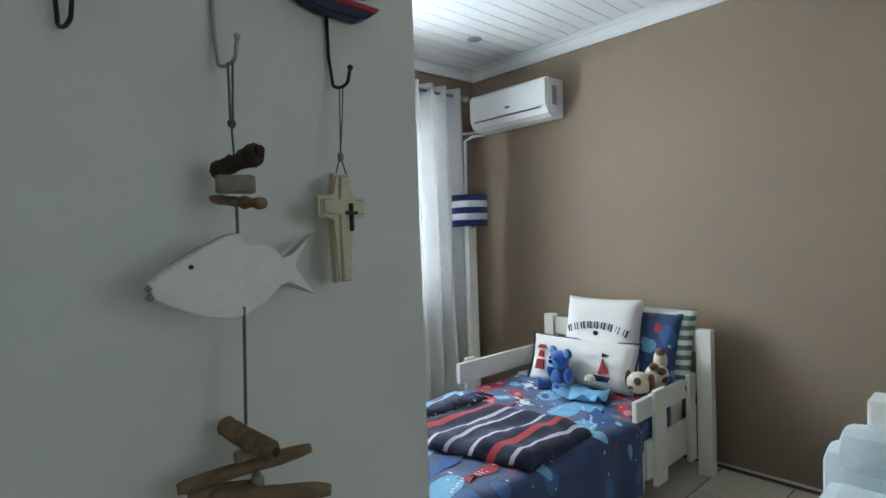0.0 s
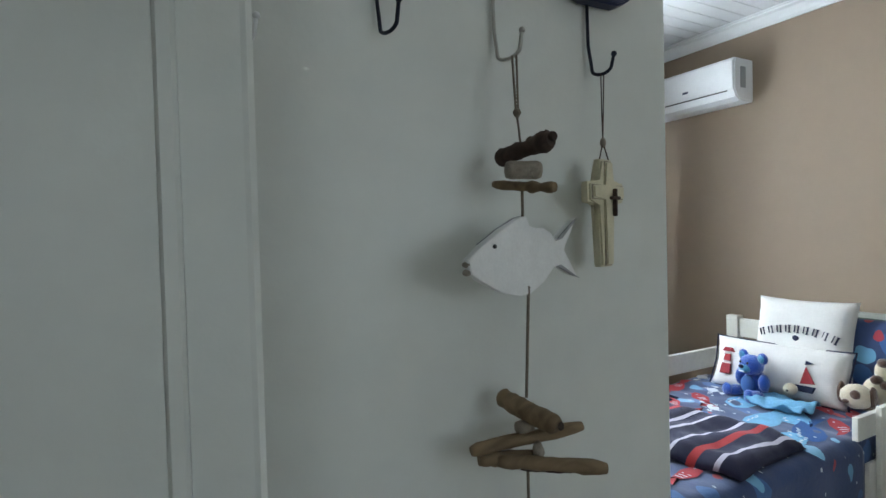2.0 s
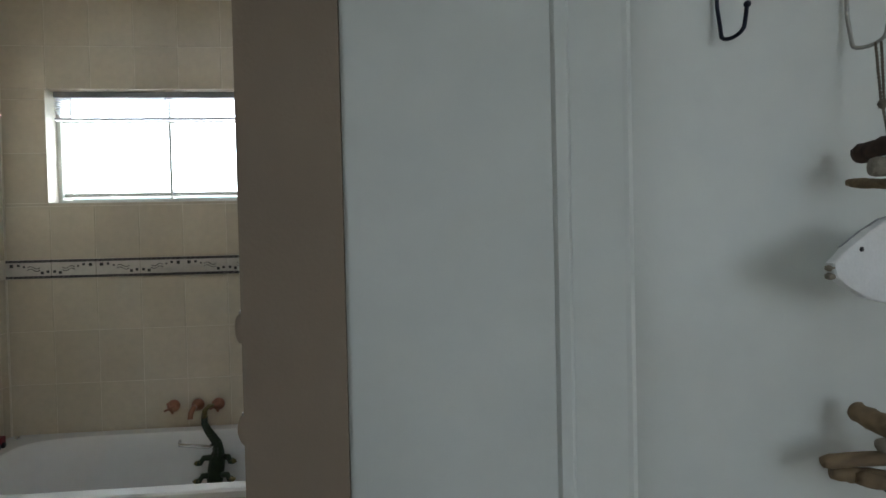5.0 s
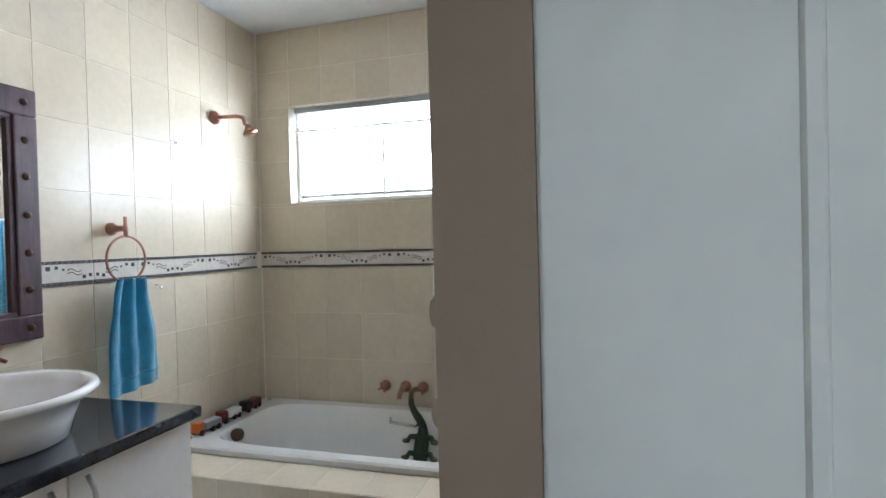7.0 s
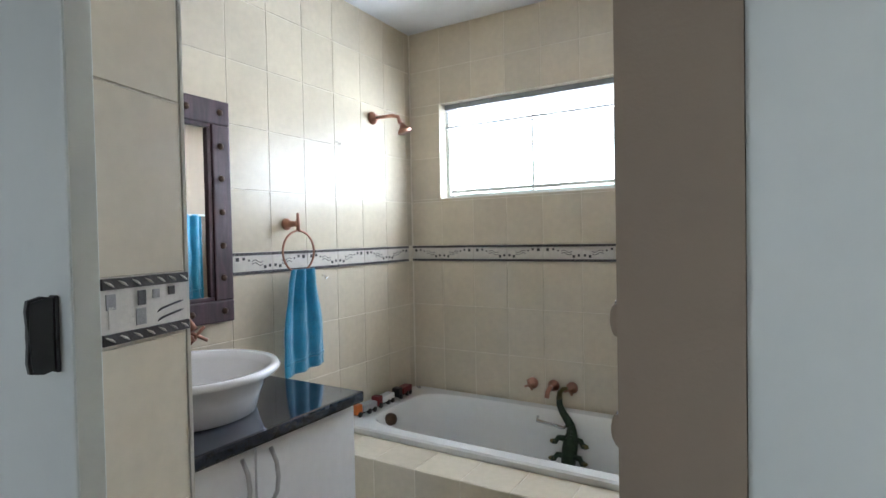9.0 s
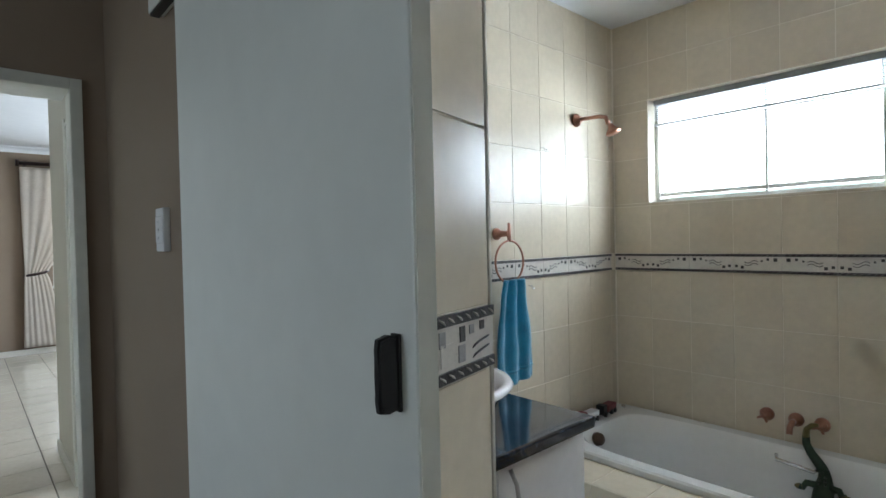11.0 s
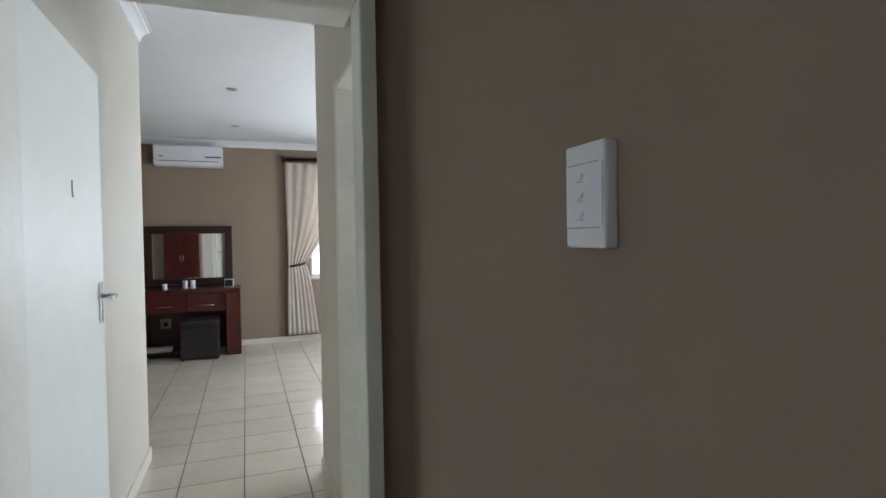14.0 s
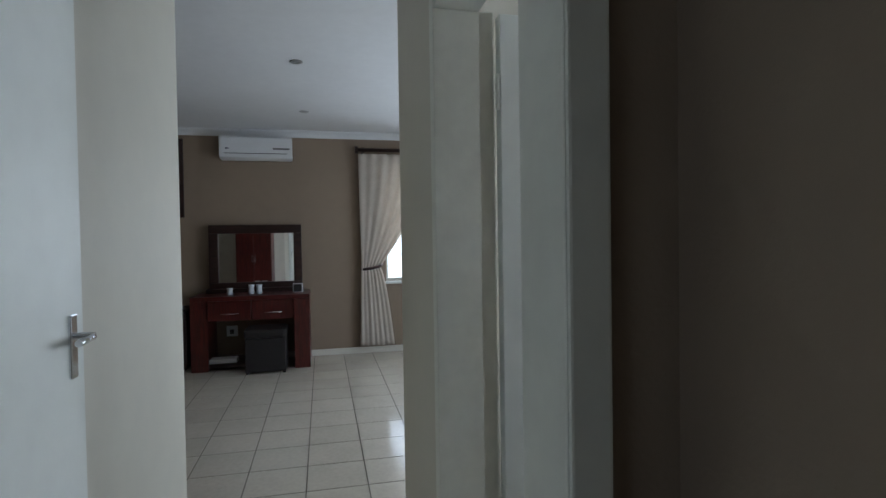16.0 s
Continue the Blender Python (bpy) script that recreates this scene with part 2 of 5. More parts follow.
def duvet_material():
    m = M("navy_sea_print", (0.026, 0.050, 0.135), 0.9, 0, 0.12, 10, 0.35, 60, sheen=0.2)
    N, L = m.node_tree.nodes, m.node_tree.links
    p = N["Principled BSDF"]
    base = p.inputs["Base Color"].links[0].from_socket
    geo = N.new("ShaderNodeNewGeometry")
    warp = N.new("ShaderNodeTexNoise")
    warp.inputs["Scale"].default_value = 6
    L.new(geo.outputs["Position"], warp.inputs["Vector"])
    mix = N.new("ShaderNodeVectorMath")
    mix.operation = "MULTIPLY_ADD"
    mix.inputs[1].default_value = (0.09, 0.09, 0.09)
    L.new(warp.outputs["Color"], mix.inputs[0])
    L.new(geo.outputs["Position"], mix.inputs[2])
    for sc, off, lim, col in ((5.0, 0.0, 0.30, (0.035, 0.105, 0.27)), (4.2, 3.7, 0.20, (0.14, 0.34, 0.52)), (7.0, 9.1, 0.16, (0.36, 0.03, 0.045)), (14.0, 5.3, 0.12, (0.48, 0.55, 0.60))):
        mp = N.new("ShaderNodeMapping")
        mp.inputs["Location"].default_value = (off, off * 0.7, 0)
        mp.inputs["Scale"].default_value = (1.5, 0.9, 1.0)
        L.new(mix.outputs[0], mp.inputs["Vector"])
        v = N.new("ShaderNodeTexVoronoi")
        v.inputs["Scale"].default_value = sc
        L.new(mp.outputs[0], v.inputs["Vector"])
        c = N.new("ShaderNodeMath")
        c.operation = "LESS_THAN"
        c.inputs[1].default_value = lim
        L.new(v.outputs["Distance"], c.inputs[0])
        mx = N.new("ShaderNodeMix")
        mx.data_type = "RGBA"
        L.new(c.outputs[0], mx.inputs["Factor"])
        L.new(base, mx.inputs[6])
        mx.inputs[7].default_value = (*col, 1)
        base = mx.outputs[2]
    L.new(base, p.inputs["Base Color"])
    return m


duvet_mat = duvet_material()


# ---- building helpers ----
def bx(bm, x0, x1, y0, y1, z0, z1, mi=0, bev=0.0):
    vs = [bm.verts.new((x, y, z)) for x in (x0, x1) for y in (y0, y1) for z in (z0, z1)]
    fs = []
    for q in ((0, 1, 3, 2), (4, 6, 7, 5), (0, 4, 5, 1), (2, 3, 7, 6), (0, 2, 6, 4), (1, 5, 7, 3)):
        f = bm.faces.new([vs[i] for i in q])
        f.material_index = mi
        fs.append(f)
    if bev:
        es = list({e for f in fs for e in f.edges})
        bmesh.ops.bevel(bm, geom=es, offset=bev, segments=2, affect="EDGES", profile=0.6)
    return bm


def tube(bm, pts, r, n=8, mi=0, cap=True):
    pts = [Vector(p) for p in pts]
    rs = r if isinstance(r, (list, tuple)) else [r] * len(pts)
    rings, ref = [], None
    for i, p in enumerate(pts):
        d = (pts[min(i + 1, len(pts) - 1)] - pts[max(i - 1, 0)]).normalized()
        if ref is None:
            ref = Vector((0, 0, 1)) if abs(d.z) < 0.9 else Vector((1, 0, 0))
        a = d.cross(ref).normalized()
        b = d.cross(a).normalized()
        ref = -b if abs(d.dot(b)) < 0.9 else ref
        ref = a.cross(d)
        rings.append([bm.verts.new(p + rs[i] * (math.cos(2 * math.pi * k / n) * a + math.sin(2 * math.pi * k / n) * b)) for k in range(n)])
    for s, e in zip(rings, rings[1:]):
        for k in range(n):
            f = bm.faces.new((s[k], s[(k + 1) % n], e[(k + 1) % n], e[k]))
            f.material_index, f.smooth = mi, True
    if cap:
        for q in (rings[0][::-1], rings[-1]):
            bm.faces.new(q).material_index = mi
    return bm


def lathe(bm, prof, m, n=24, mi=0, sx=1.0, sy=1.0):
    """Turn (radius, height) pairs round z, then place by the matrix m."""
    rings = [[bm.verts.new(m @ Vector((r * sx * math.cos(2 * math.pi * k / n), r * sy * math.sin(2 * math.pi * k / n), h))) for k in range(n)] for r, h in prof]
    for s, e in zip(rings, rings[1:]):
        for k in range(n):
            f = bm.faces.new((s[k], s[(k + 1) % n], e[(k + 1) % n], e[k]))
            f.material_index, f.smooth = mi, True
    for r, q in ((prof[0][0], rings[0][::-1]), (prof[-1][0], rings[-1])):
        if r > 1e-5:
            bm.faces.new(q).material_index = mi
    return bm


def prism(bm, outline, m, d, mi=0, bev=0.0):
    """Extrude a flat outline (u, v) by d; m maps (u, v, w) to the place."""
    a = [bm.verts.new(m @ Vector((u, v, 0))) for u, v in outline]
    b = [bm.verts.new(m @ Vector((u, v, d))) for u, v in outline]
    fs = [bm.faces.new(a[::-1]), bm.faces.new(b)]
    for i in range(len(a)):
        j = (i + 1) % len(a)
        fs.append(bm.faces.new((a[i], a[j], b[j], b[i])))
    for f in fs:
        f.material_index = mi
    if bev:
        es = list({e for f in fs[:2] for e in f.edges})
        bmesh.ops.bevel(bm, geom=es, offset=bev, segments=2, affect="EDGES")
    return bm


def ball(bm, m, n=14, rings=9, amp=0.0, mi=0, freq=3.0):
    vs = []
    for i in range(rings + 1):
        th = math.pi * i / rings
        row = []
        for k in range(n):
            ph = 2 * math.pi * k / n
            v = Vector((math.sin(th) * math.cos(ph), math.sin(th) * math.sin(ph), math.cos(th)))
            if amp:
                v *= 1 + amp * noise.noise(v * freq + m.translation * 17)
            row.append(m @ v)
        vs.append([bm.verts.new(row[0])] * n if i in (0, rings) else [bm.verts.new(p) for p in row])
    for i in range(rings):
        for k in range(n):
            q = []
            for v in (vs[i][k], vs[i][(k + 1) % n], vs[i + 1][(k + 1) % n], vs[i + 1][k]):
                if v not in q:
                    q.append(v)
            f = bm.faces.new(q[::-1])
            f.material_index, f.smooth = mi, True
    return bm


def S(x, y, z, a, b=None, c=None):
    """Place and scale."""
    return Matrix.Translation((x, y, z)) @ Matrix.Diagonal((a, b or a, c or a, 1))


def sheet(bm, fn, nu, nv, mi=0):
    g = [[bm.verts.new(fn(i / nu, j / nv)) for j in range(nv + 1)] for i in range(nu + 1)]
    for i in range(nu):
        for j in range(nv):
            f = bm.faces.new((g[i][j], g[i + 1][j], g[i + 1][j + 1], g[i][j + 1]))
            f.material_index, f.smooth = mi, True
    return bm


def mesh_of(name, bm, mats):
    bmesh.ops.recalc_face_normals(bm, faces=bm.faces)
    me = bpy.data.meshes.new(name)
    bm.to_mesh(me)
    bm.free()
    for m in mats if isinstance(mats, (list, tuple)) else [mats]:
        me.materials.append(m)
    return me


def part(name, bm, material, parent, label="", thick=0.0):
    ob = new(name, mesh_of(name, bm, material))
    ob.parent = parent
    if parent is not None and parent.type == "EMPTY":
        ob.matrix_parent_inverse = Matrix.Translation(-parent.location)
    if thick:
        s = ob.modifiers.new("thickness", "SOLIDIFY")
        s.thickness, s.offset = thick, 0
    return tagged(ob, label)


def thing(name, at, label, category, group=""):
    e = new(name)
    e.location, e.empty_display_size = at, 0.05
    return tagged(e, label, category, group)


def structure(name, bm, material, label=""):
    return tagged(part(name, bm, material, None), label, "", "", "structure")


def B(*a, **k):
    return bx(bmesh.new(), *a, **k)


def boxes(rows, mi=0, bev=0.0):
    bm = bmesh.new()
    for r in rows:
        bx(bm, *r, mi=mi, bev=bev)
    return bm


# axes for things that face the rooms: plane x-z seen from the south, plane y-z seen from east or west
def XZ(x, y, z):
    return Matrix(((1, 0, 0, x), (0, 0, -1, y), (0, 1, 0, z), (0, 0, 0, 1)))


def YZ(x, y, z):
    return Matrix(((0, 0, 1, x), (1, 0, 0, y), (0, 1, 0, z), (0, 0, 0, 1)))

# ---- the shell of the house ----
H = 2.75


def wall(name, material, rows, label):
    return structure(name, boxes(rows), material, label)


structure("ground", B(-400, 400, -400, 400, -0.5, -0.3), grass_mat, "flat green lawn round the house")
floor = structure("floor", B(-9.3, 3.33, -2.8, 3.36, -0.28, -0.006), floor_grout, "house floor of square beige tiles with dark joints")
# Unseen slab, added so that no sky light leaks in over the walls.
structure("roof", B(-9.4, 3.43, -2.9, 3.46, H, H + 0.12), plaster_out, "unseen slab over the house, added to keep out sky light")
wall("wall_east", brown_paint, [(3.13, 3.33, -1.5, 3.36, 0, H)], "matt brown painted bedroom wall behind the bed")
wall("wall_north", brown_paint, [(0.02, 0.9, 3.14, 3.36, 0, H), (2.6, 3.13, 3.14, 3.36, 0, H), (0.9, 2.6, 3.14, 3.36, 0, 0.9), (0.9, 2.6, 3.14, 3.36, 2.1, H)], "brown painted bedroom wall with a curtained window")
# South side is unseen; its two windows are added to admit fill light.
wall("wall_south", brown_paint, [(-3.13, -2.30, -1.5, -1.3, 0, H), (-1.20, 0.35, -1.5, -1.3, 0, H), (1.65, 3.13, -1.5, -1.3, 0, H), (-2.30, -1.20, -1.5, -1.3, 0, 0.95), (-2.30, -1.20, -1.5, -1.3, 2.05, H), (0.35, 1.65, -1.5, -1.3, 0, 0.9), (0.35, 1.65, -1.5, -1.3, 2.1, H)], "unseen brown wall with two window openings added for fill light")
wall("wall_bedroom", brown_paint, [(-0.366, 0.0, 1.125, 3.36, 0, H), (-0.366, 0.0, -1.3, 0.10, 0, H), (-0.366, 0.0, 0.10, 1.125, 2.06, H)], "thick brown wall with the bedroom doorway")
wall("wall_stub", brown_paint, [(-0.512, -0.369, 1.10, 1.46, 0, H)], "narrow brown wall end beside the bathroom opening")
wall("wall_hall", brown_paint, [(-3.13, -1.112, 0.79, 0.89, 0, H), (-1.112, -0.369, 0.79, 1.10, 2.1, H), (-1.112, -0.512, 1.10, 1.34, 2.1, H)], "brown painted hall wall beside the bathroom")
wall("wall_bathroom_west", grout, [(-2.26, -2.118, 0.89, 3.2, 0, H)], "tiled bathroom wall with mirror and shower")
wall("wall_bathroom_north", grout, [(-2.118, -1.918, 3.002, 3.2, 0, H), (-0.45, -0.366, 3.002, 3.2, 0, H), (-1.918, -0.45, 3.002, 3.2, 0, 1.495), (-1.918, -0.45, 3.002, 3.2, 2.03, H)], "tiled bathroom wall with a wide window")
wall("wall_master", brown_paint, [(-3.22, -3.13, 0.70, 3.2, 0, H), (-3.42, -3.13, -2.8, -0.165, 0, H), (-3.42, -3.13, -0.165, 0.70, 1.99, H)], "brown wall with the master bedroom doorway")
wall("wall_passage_south", cream_paint, [(-5.43, -3.42, -0.4, -0.202, 0, H)], "cream painted passage wall")
wall("wall_passage_north", cream_paint, [(-4.867, -4.15, 0.774, 0.899, 0, H), (-4.15, -3.22, 0.774, 0.899, 2.01, H)], "cream painted passage wall with a doorway")
wall("wall_ensuite", cream_paint, [(-4.867, -4.75, 0.899, 3.0, 0, H), (-4.75, -4.15, 3.0, 3.2, 0, H), (-3.25, -3.22, 3.0, 3.2, 0, H), (-4.15, -3.25, 3.0, 3.2, 0, 1.2), (-4.15, -3.25, 3.0, 3.2, 2.0, H)], "pale wall of the side room")
wall("wall_dressing", cream_paint, [(-5.43, -5.28, -2.6, -0.4, 0, H)], "cream painted wall beside the passage end")
wall("wall_west", brown_paint, [(-9.3, -9.1, -2.8, 1.2, 0, H), (-9.3, -9.1, 2.7, 3.2, 0, H), (-9.3, -9.1, 1.2, 2.7, 0, 0.85), (-9.3, -9.1, 1.2, 2.7, 2.15, H)], "brown master bedroom wall with a curtained window")
wall("wall_master_north", brown_paint, [(-9.1, -7.7, 3.0, 3.2, 0, H), (-5.5, -4.867, 3.0, 3.2, 0, H), (-7.7, -5.5, 3.0, 3.2, 0, 0.25), (-7.7, -5.5, 3.0, 3.2, 2.15, H)], "brown master bedroom wall with a wide window")
wall("wall_master_south", brown_paint, [(-9.1, -3.42, -2.8, -2.6, 0, H)], "brown master bedroom wall")

bm = bmesh.new()
y = -1.3
while y < 3.13:
    e = min(y + 0.1, 3.14)
    bx(bm, 0.0, 3.13, y + 0.0025, e - 0.0025, 2.53, 2.56)
    y += 0.1
bx(bm, 0.0, 3.13, -1.3, 3.14, 2.536, 2.6)
structure("ceiling_bedroom", bm, ceiling_paint, "white tongue and groove board ceiling")
structure("ceiling_bathroom", B(-2.118, -0.366, 0.89, 3.002, 2.455, 2.55), ceiling_paint, "plain white bathroom ceiling")
structure("ceiling_hall", B(-3.13, -0.366, -1.3, 0.79, 2.5, 2.6), ceiling_paint, "plain white hall ceiling")
structure("ceiling_master", boxes([(-9.1, -5.43, -2.6, 3.0, 2.62, 2.72), (-5.43, -4.867, -0.202, 3.0, 2.62, 2.72), (-4.867, -3.42, -0.202, 0.774, 2.62, 2.72), (-3.42, -3.22, -0.165, 0.774, 2.62, 2.72)]), ceiling_paint, "plain white master bedroom ceiling")
structure("ceiling_ensuite", B(-4.75, -3.22, 0.899, 3.0, 2.5, 2.6), ceiling_paint, "plain white ceiling")

COVE = [(0, 0), (0, -0.075), (0.012, -0.075), (0.014, -0.06), (0.022, -0.042), (0.04, -0.024), (0.06, -0.016), (0.062, -0.006), (0.075, -0.006), (0.075, 0)]


def cornice(name, p, q, inward, label):
    """Moulded cornice from p to q at ceiling height; inward points into the room."""
    p, q, w = Vector(p), Vector(q), Vector(inward)
    d = (q - p).normalized()
    m = Matrix((*zip(w, (0, 0, 1), d), )).to_4x4()
    m.translation = p
    return structure(name, prism(bmesh.new(), COVE, m, (q - p).length), ceiling_paint, label)


cornice("cornice_1", (3.13, -1.3, 2.53), (3.13, 3.14, 2.53), (-1, 0, 0), "white moulded cornice")
cornice("cornice_2", (0.0, 3.14, 2.53), (3.13, 3.14, 2.53), (0, -1, 0), "white moulded cornice")
cornice("cornice_3", (-9.1, -2.6, 2.62), (-9.1, 3.0, 2.62), (1, 0, 0), "white moulded cornice")
cornice("cornice_4", (-5.43, -0.202, 2.62), (-3.42, -0.202, 2.62), (0, 1, 0), "white moulded cornice")
cornice("cornice_5", (-4.867, 0.774, 2.62), (-3.22, 0.774, 2.62), (0, -1, 0), "white moulded cornice")
for i, r in enumerate([(-9.1, -9.088, -2.6, 3.0, 0, 0.07), (-5.43, -3.43, -0.202, -0.19, 0, 0.08), (-4.867, -4.16, 0.762, 0.774, 0, 0.08), (-5.442, -5.43, -2.6, -0.19, 0, 0.08), (3.120, 3.13, -1.3, 3.14, 0, 0.012)]):
    structure("skirting_%d" % (i + 1), B(*r, bev=0.002), skirt_tile, "pale tiled skirting")


def window(name, x0, x1, z0, z1, y, axis, mull, trans, label, t=0.035):
    """A steel window in a wall; y is the middle of its frame across the wall."""
    f = lambda a0, a1, b0, b1, t: (a0, a1, y - t, y + t, b0, b1) if axis == "x" else (y - t, y + t, a0, a1, b0, b1)
    w = thing(name, (x0, y, z0) if axis == "x" else (y, x0, z0), label, "window")
    w["kind"] = "structure"
    for r in (f(x0, x1, z1 - t, z1, 0.03), f(x0, x1, z0, z0 + t, 0.03), f(x0, x0 + t, z0 + t, z1 - t, 0.03), f(x1 - t, x1, z0 + t, z1 - t, 0.03)):
        part("window_frame", B(*r, bev=0.004), frame_paint, w)
    for a in mull:
        part("mullion", B(*f(a - 0.006, a + 0.006, z0 + t, z1 - t, 0.022), bev=0.003), frame_paint, w)
    for b in trans:
        part("transom", B(*f(x0 + t, x1 - t, b - 0.010, b + 0.010, 0.018), bev=0.003), frame_paint, w)
    g = part("pane", B(*f(x0 + 0.03, x1 - 0.03, z0 + 0.03, z1 - 0.03, 0.002)), glass, w)
    g.visible_shadow = False
    return w


win = window("window_1", -1.918, -0.45, 1.495, 2.03, 3.11, "x", [-1.395, -0.97], [1.538, 1.90], "wide white framed bathroom window, bright with daylight", 0.02)
part("window_sill", B(-1.918, -0.45, 3.002, 3.08, 1.488, 1.497, bev=0.002), white_paint, win)
window("window_2", 0.9, 2.6, 0.9, 2.1, 3.25, "x", [1.46, 2.03], [1.75], "unseen bedroom window, added for fill light behind curtains")
# The next two windows are out of view, added for the fills.
window("added_window_3", 0.35, 1.65, 0.9, 2.1, -1.4, "x", [1.0], [], "unseen bedroom window, added for fill light")
window("added_window_4", -2.30, -1.20, 0.95, 2.05, -1.4, "x", [-1.75], [], "unseen hall window, added for fill light")
wm = window("window_5", 1.2, 2.7, 0.85, 2.15, -9.2, "y", [1.7, 2.2], [], "white framed master bedroom window")
part("window_sill", B(-9.1, -9.04, 1.16, 2.74, 0.82, 0.85, bev=0.004), white_paint, wm)
window("window_6", -7.7, -5.5, 0.25, 2.15, 3.1, "x", [-6.6], [], "wide white framed master bedroom window")
window("window_7", -4.15, -3.25, 1.2, 2.0, 3.1, "x", [-3.7], [], "small window of the side room")

# venetian blind drawn up over the bathroom window
bl = thing("venetian_blind", (-1.19, 3.06, 2.02), "white slatted blind drawn up in the bathroom window", "blind")
part("head_rail", B(-1.905, -0.465, 3.04, 3.075, 2.0, 2.028, bev=0.003), grey_plastic, bl)
slat = mesh_of("slat", B(-0.715, 0.715, -0.012, 0.012, -0.0012, 0.0012), white_plastic)
for i in range(7):
    o = new("slat", slat)
    o.parent, o.location = bl, (0.0, 0, -0.028 - 0.011 * i)
for x in (-1.83, -1.395, -0.97, -0.54):
    part("ladder_cord", tube(bmesh.new(), [(x, 3.045, 2.0), (x, 3.045, 1.90)], 0.0025, 6), white_plastic, bl)
part("bottom_rail", B(-1.905, -0.465, 3.045, 3.07, 1.893, 1.905, bev=0.003), white_plastic, bl)

# ---- bedroom doorway: frame, open door with hooks ----
df = thing("door_frame", (-0.18, 1.12, 0), "cream enamelled steel frame of the bedroom doorway", "door frame")
df["kind"] = "structure"
part("jamb", prism(bmesh.new(), [(-0.368, 1.112), (-0.08, 1.054), (-0.08, 1.125), (-0.368, 1.125)], Matrix.Identity(4), 2.06), white_paint, df)
part("door_stop", prism(bmesh.new(), [(-0.0795, 1.054), (-0.076, 1.046), (-0.062, 1.043), (-0.056, 1.049), (-0.056, 1.125), (-0.0795, 1.125)], Matrix.Identity(4), 2.05), white_paint, df)
part("rebate", prism(bmesh.new(), [(-0.0555, 1.049), (0.010, 1.030), (0.016, 1.027), (0.024, 1.033), (0.024, 1.125), (-0.0555, 1.125)], Matrix.Identity(4), 2.06), white_paint, df)
part("jamb", B(-0.368, 0.022, 0.10, 0.113, 0, 2.06, bev=0.003), white_paint, df)
part("head", B(-0.368, 0.022, 0.113, 1.112, 2.045, 2.06, bev=0.003), white_paint, df)


def door_face(x):
    """Where the open door's face lies in y."""
    return 1.216 - 0.0945 * (x - 0.030)


LEAF = Matrix.Translation((0.030, 1.216, 0)) @ Matrix.Rotation(radians(-5.4), 4, "Z")
door = thing("door_1", (0.03, 1.22, 0), "plain white painted bedroom door standing open, hung with hooks", "door")
bm = B(0, 0.840, 0, 0.04, 0.012, 2.04, bev=0.0015)
bm.transform(LEAF)
part("door_leaf", bm, white_paint, door)
for z in (0.35, 1.05, 1.8):
    bm = tube(bmesh.new(), [(0.004, 0.046, z), (0.004, 0.046, z + 0.1)], 0.007, 8)
    bm.transform(LEAF)
    part("hinge", bm, frame_paint, door)
bm = bmesh.new()
bx(bm, 0.75, 0.79, 0.04, 0.046, 0.94, 1.12)
tube(bm, [(0.77, 0.046, 1.06), (0.77, 0.09, 1.06), (0.67, 0.09, 1.06)], 0.008)
bm.transform(LEAF)
part("door_handle", bm, chrome, door, "chrome lever handle")


def hook(label, x, zb, mat, zt, tip, out):
    """A coat hook on the door: a rod down from a plate, turned up in a U that stands out from the door."""
    yw = door_face(x)
    h = thing("wall_hook", (x, yw, zb), label, "hook", "hooks on the bedroom door")
    pts = [(x, yw - 0.008, zt), (x + 0.001, yw - 0.010, zb + 0.06), (x + 0.002, yw - 0.016, zb + 0.025)]
    for i in range(9):
        a = math.pi * i / 8
        pts.append((x + 0.002 + 0.005 * (1 - math.cos(a)), yw - 0.018 - out * 0.5 * (1 - math.cos(a)), zb + 0.012 - 0.012 * math.sin(a)))
    pts += [(x + 0.014, yw - 0.022 - out, zb + tip)]
    part("rod", tube(bmesh.new(), pts, 0.0033, 8), mat, h)
    part("ball_tip", ball(bmesh.new(), S(*pts[-1], 0.0055)), mat, h)
    bm = B(x - 0.014, x + 0.014, yw - 0.008, yw, zt - 0.005, zt + 0.06, bev=0.003)
    part("back_plate", bm, mat, h)
    for z in (zt + 0.012, zt + 0.045):
        part("screw", ball(bmesh.new(), S(x, yw - 0.009, z, 0.004, 0.002, 0.004), 8, 6), mat, h)
    return h


hook("white painted coat hook near the hinge side of the door", 0.038, 1.558, white_plastic, 1.74, 0.030, 0.030)
hook("black iron coat hook screwed to the white door", 0.243, 1.594, black_iron, 1.74, 0.042, 0.045)
hook("pale grey iron coat hook carrying a driftwood mobile", 0.456, 1.574, grey_iron, 1.78, 0.040, 0.052)
hook("black iron coat hook under a painted wooden boat", 0.661, 1.569, black_iron, 1.75, 0.032, 0.040)

# painted boat above the third hook
boat = thing("boat_ornament", (0.67, 1.14, 1.70), "small red and navy painted wooden sailing boat", "ornament")
BOAT = Matrix.Translation((0.672, 1.152, 1.722)) @ Matrix.Rotation(radians(-5.4), 4, "Z") @ XZ(0, 0, 0)
part("hull", prism(bmesh.new(), [(-0.094, 0.019), (0.090, 0.009), (0.066, -0.008), (0.046, -0.016), (-0.03, -0.014), (-0.064, -0.003)], BOAT, 0.030, bev=0.004), navy_paint, boat)
part("stripe", prism(bmesh.new(), [(-0.098, 0.026), (0.092, 0.013), (0.080, 0.002), (-0.082, 0.012)], BOAT @ Matrix.Translation((0, 0, -0.002)), 0.034, bev=0.0015), red_paint, boat)
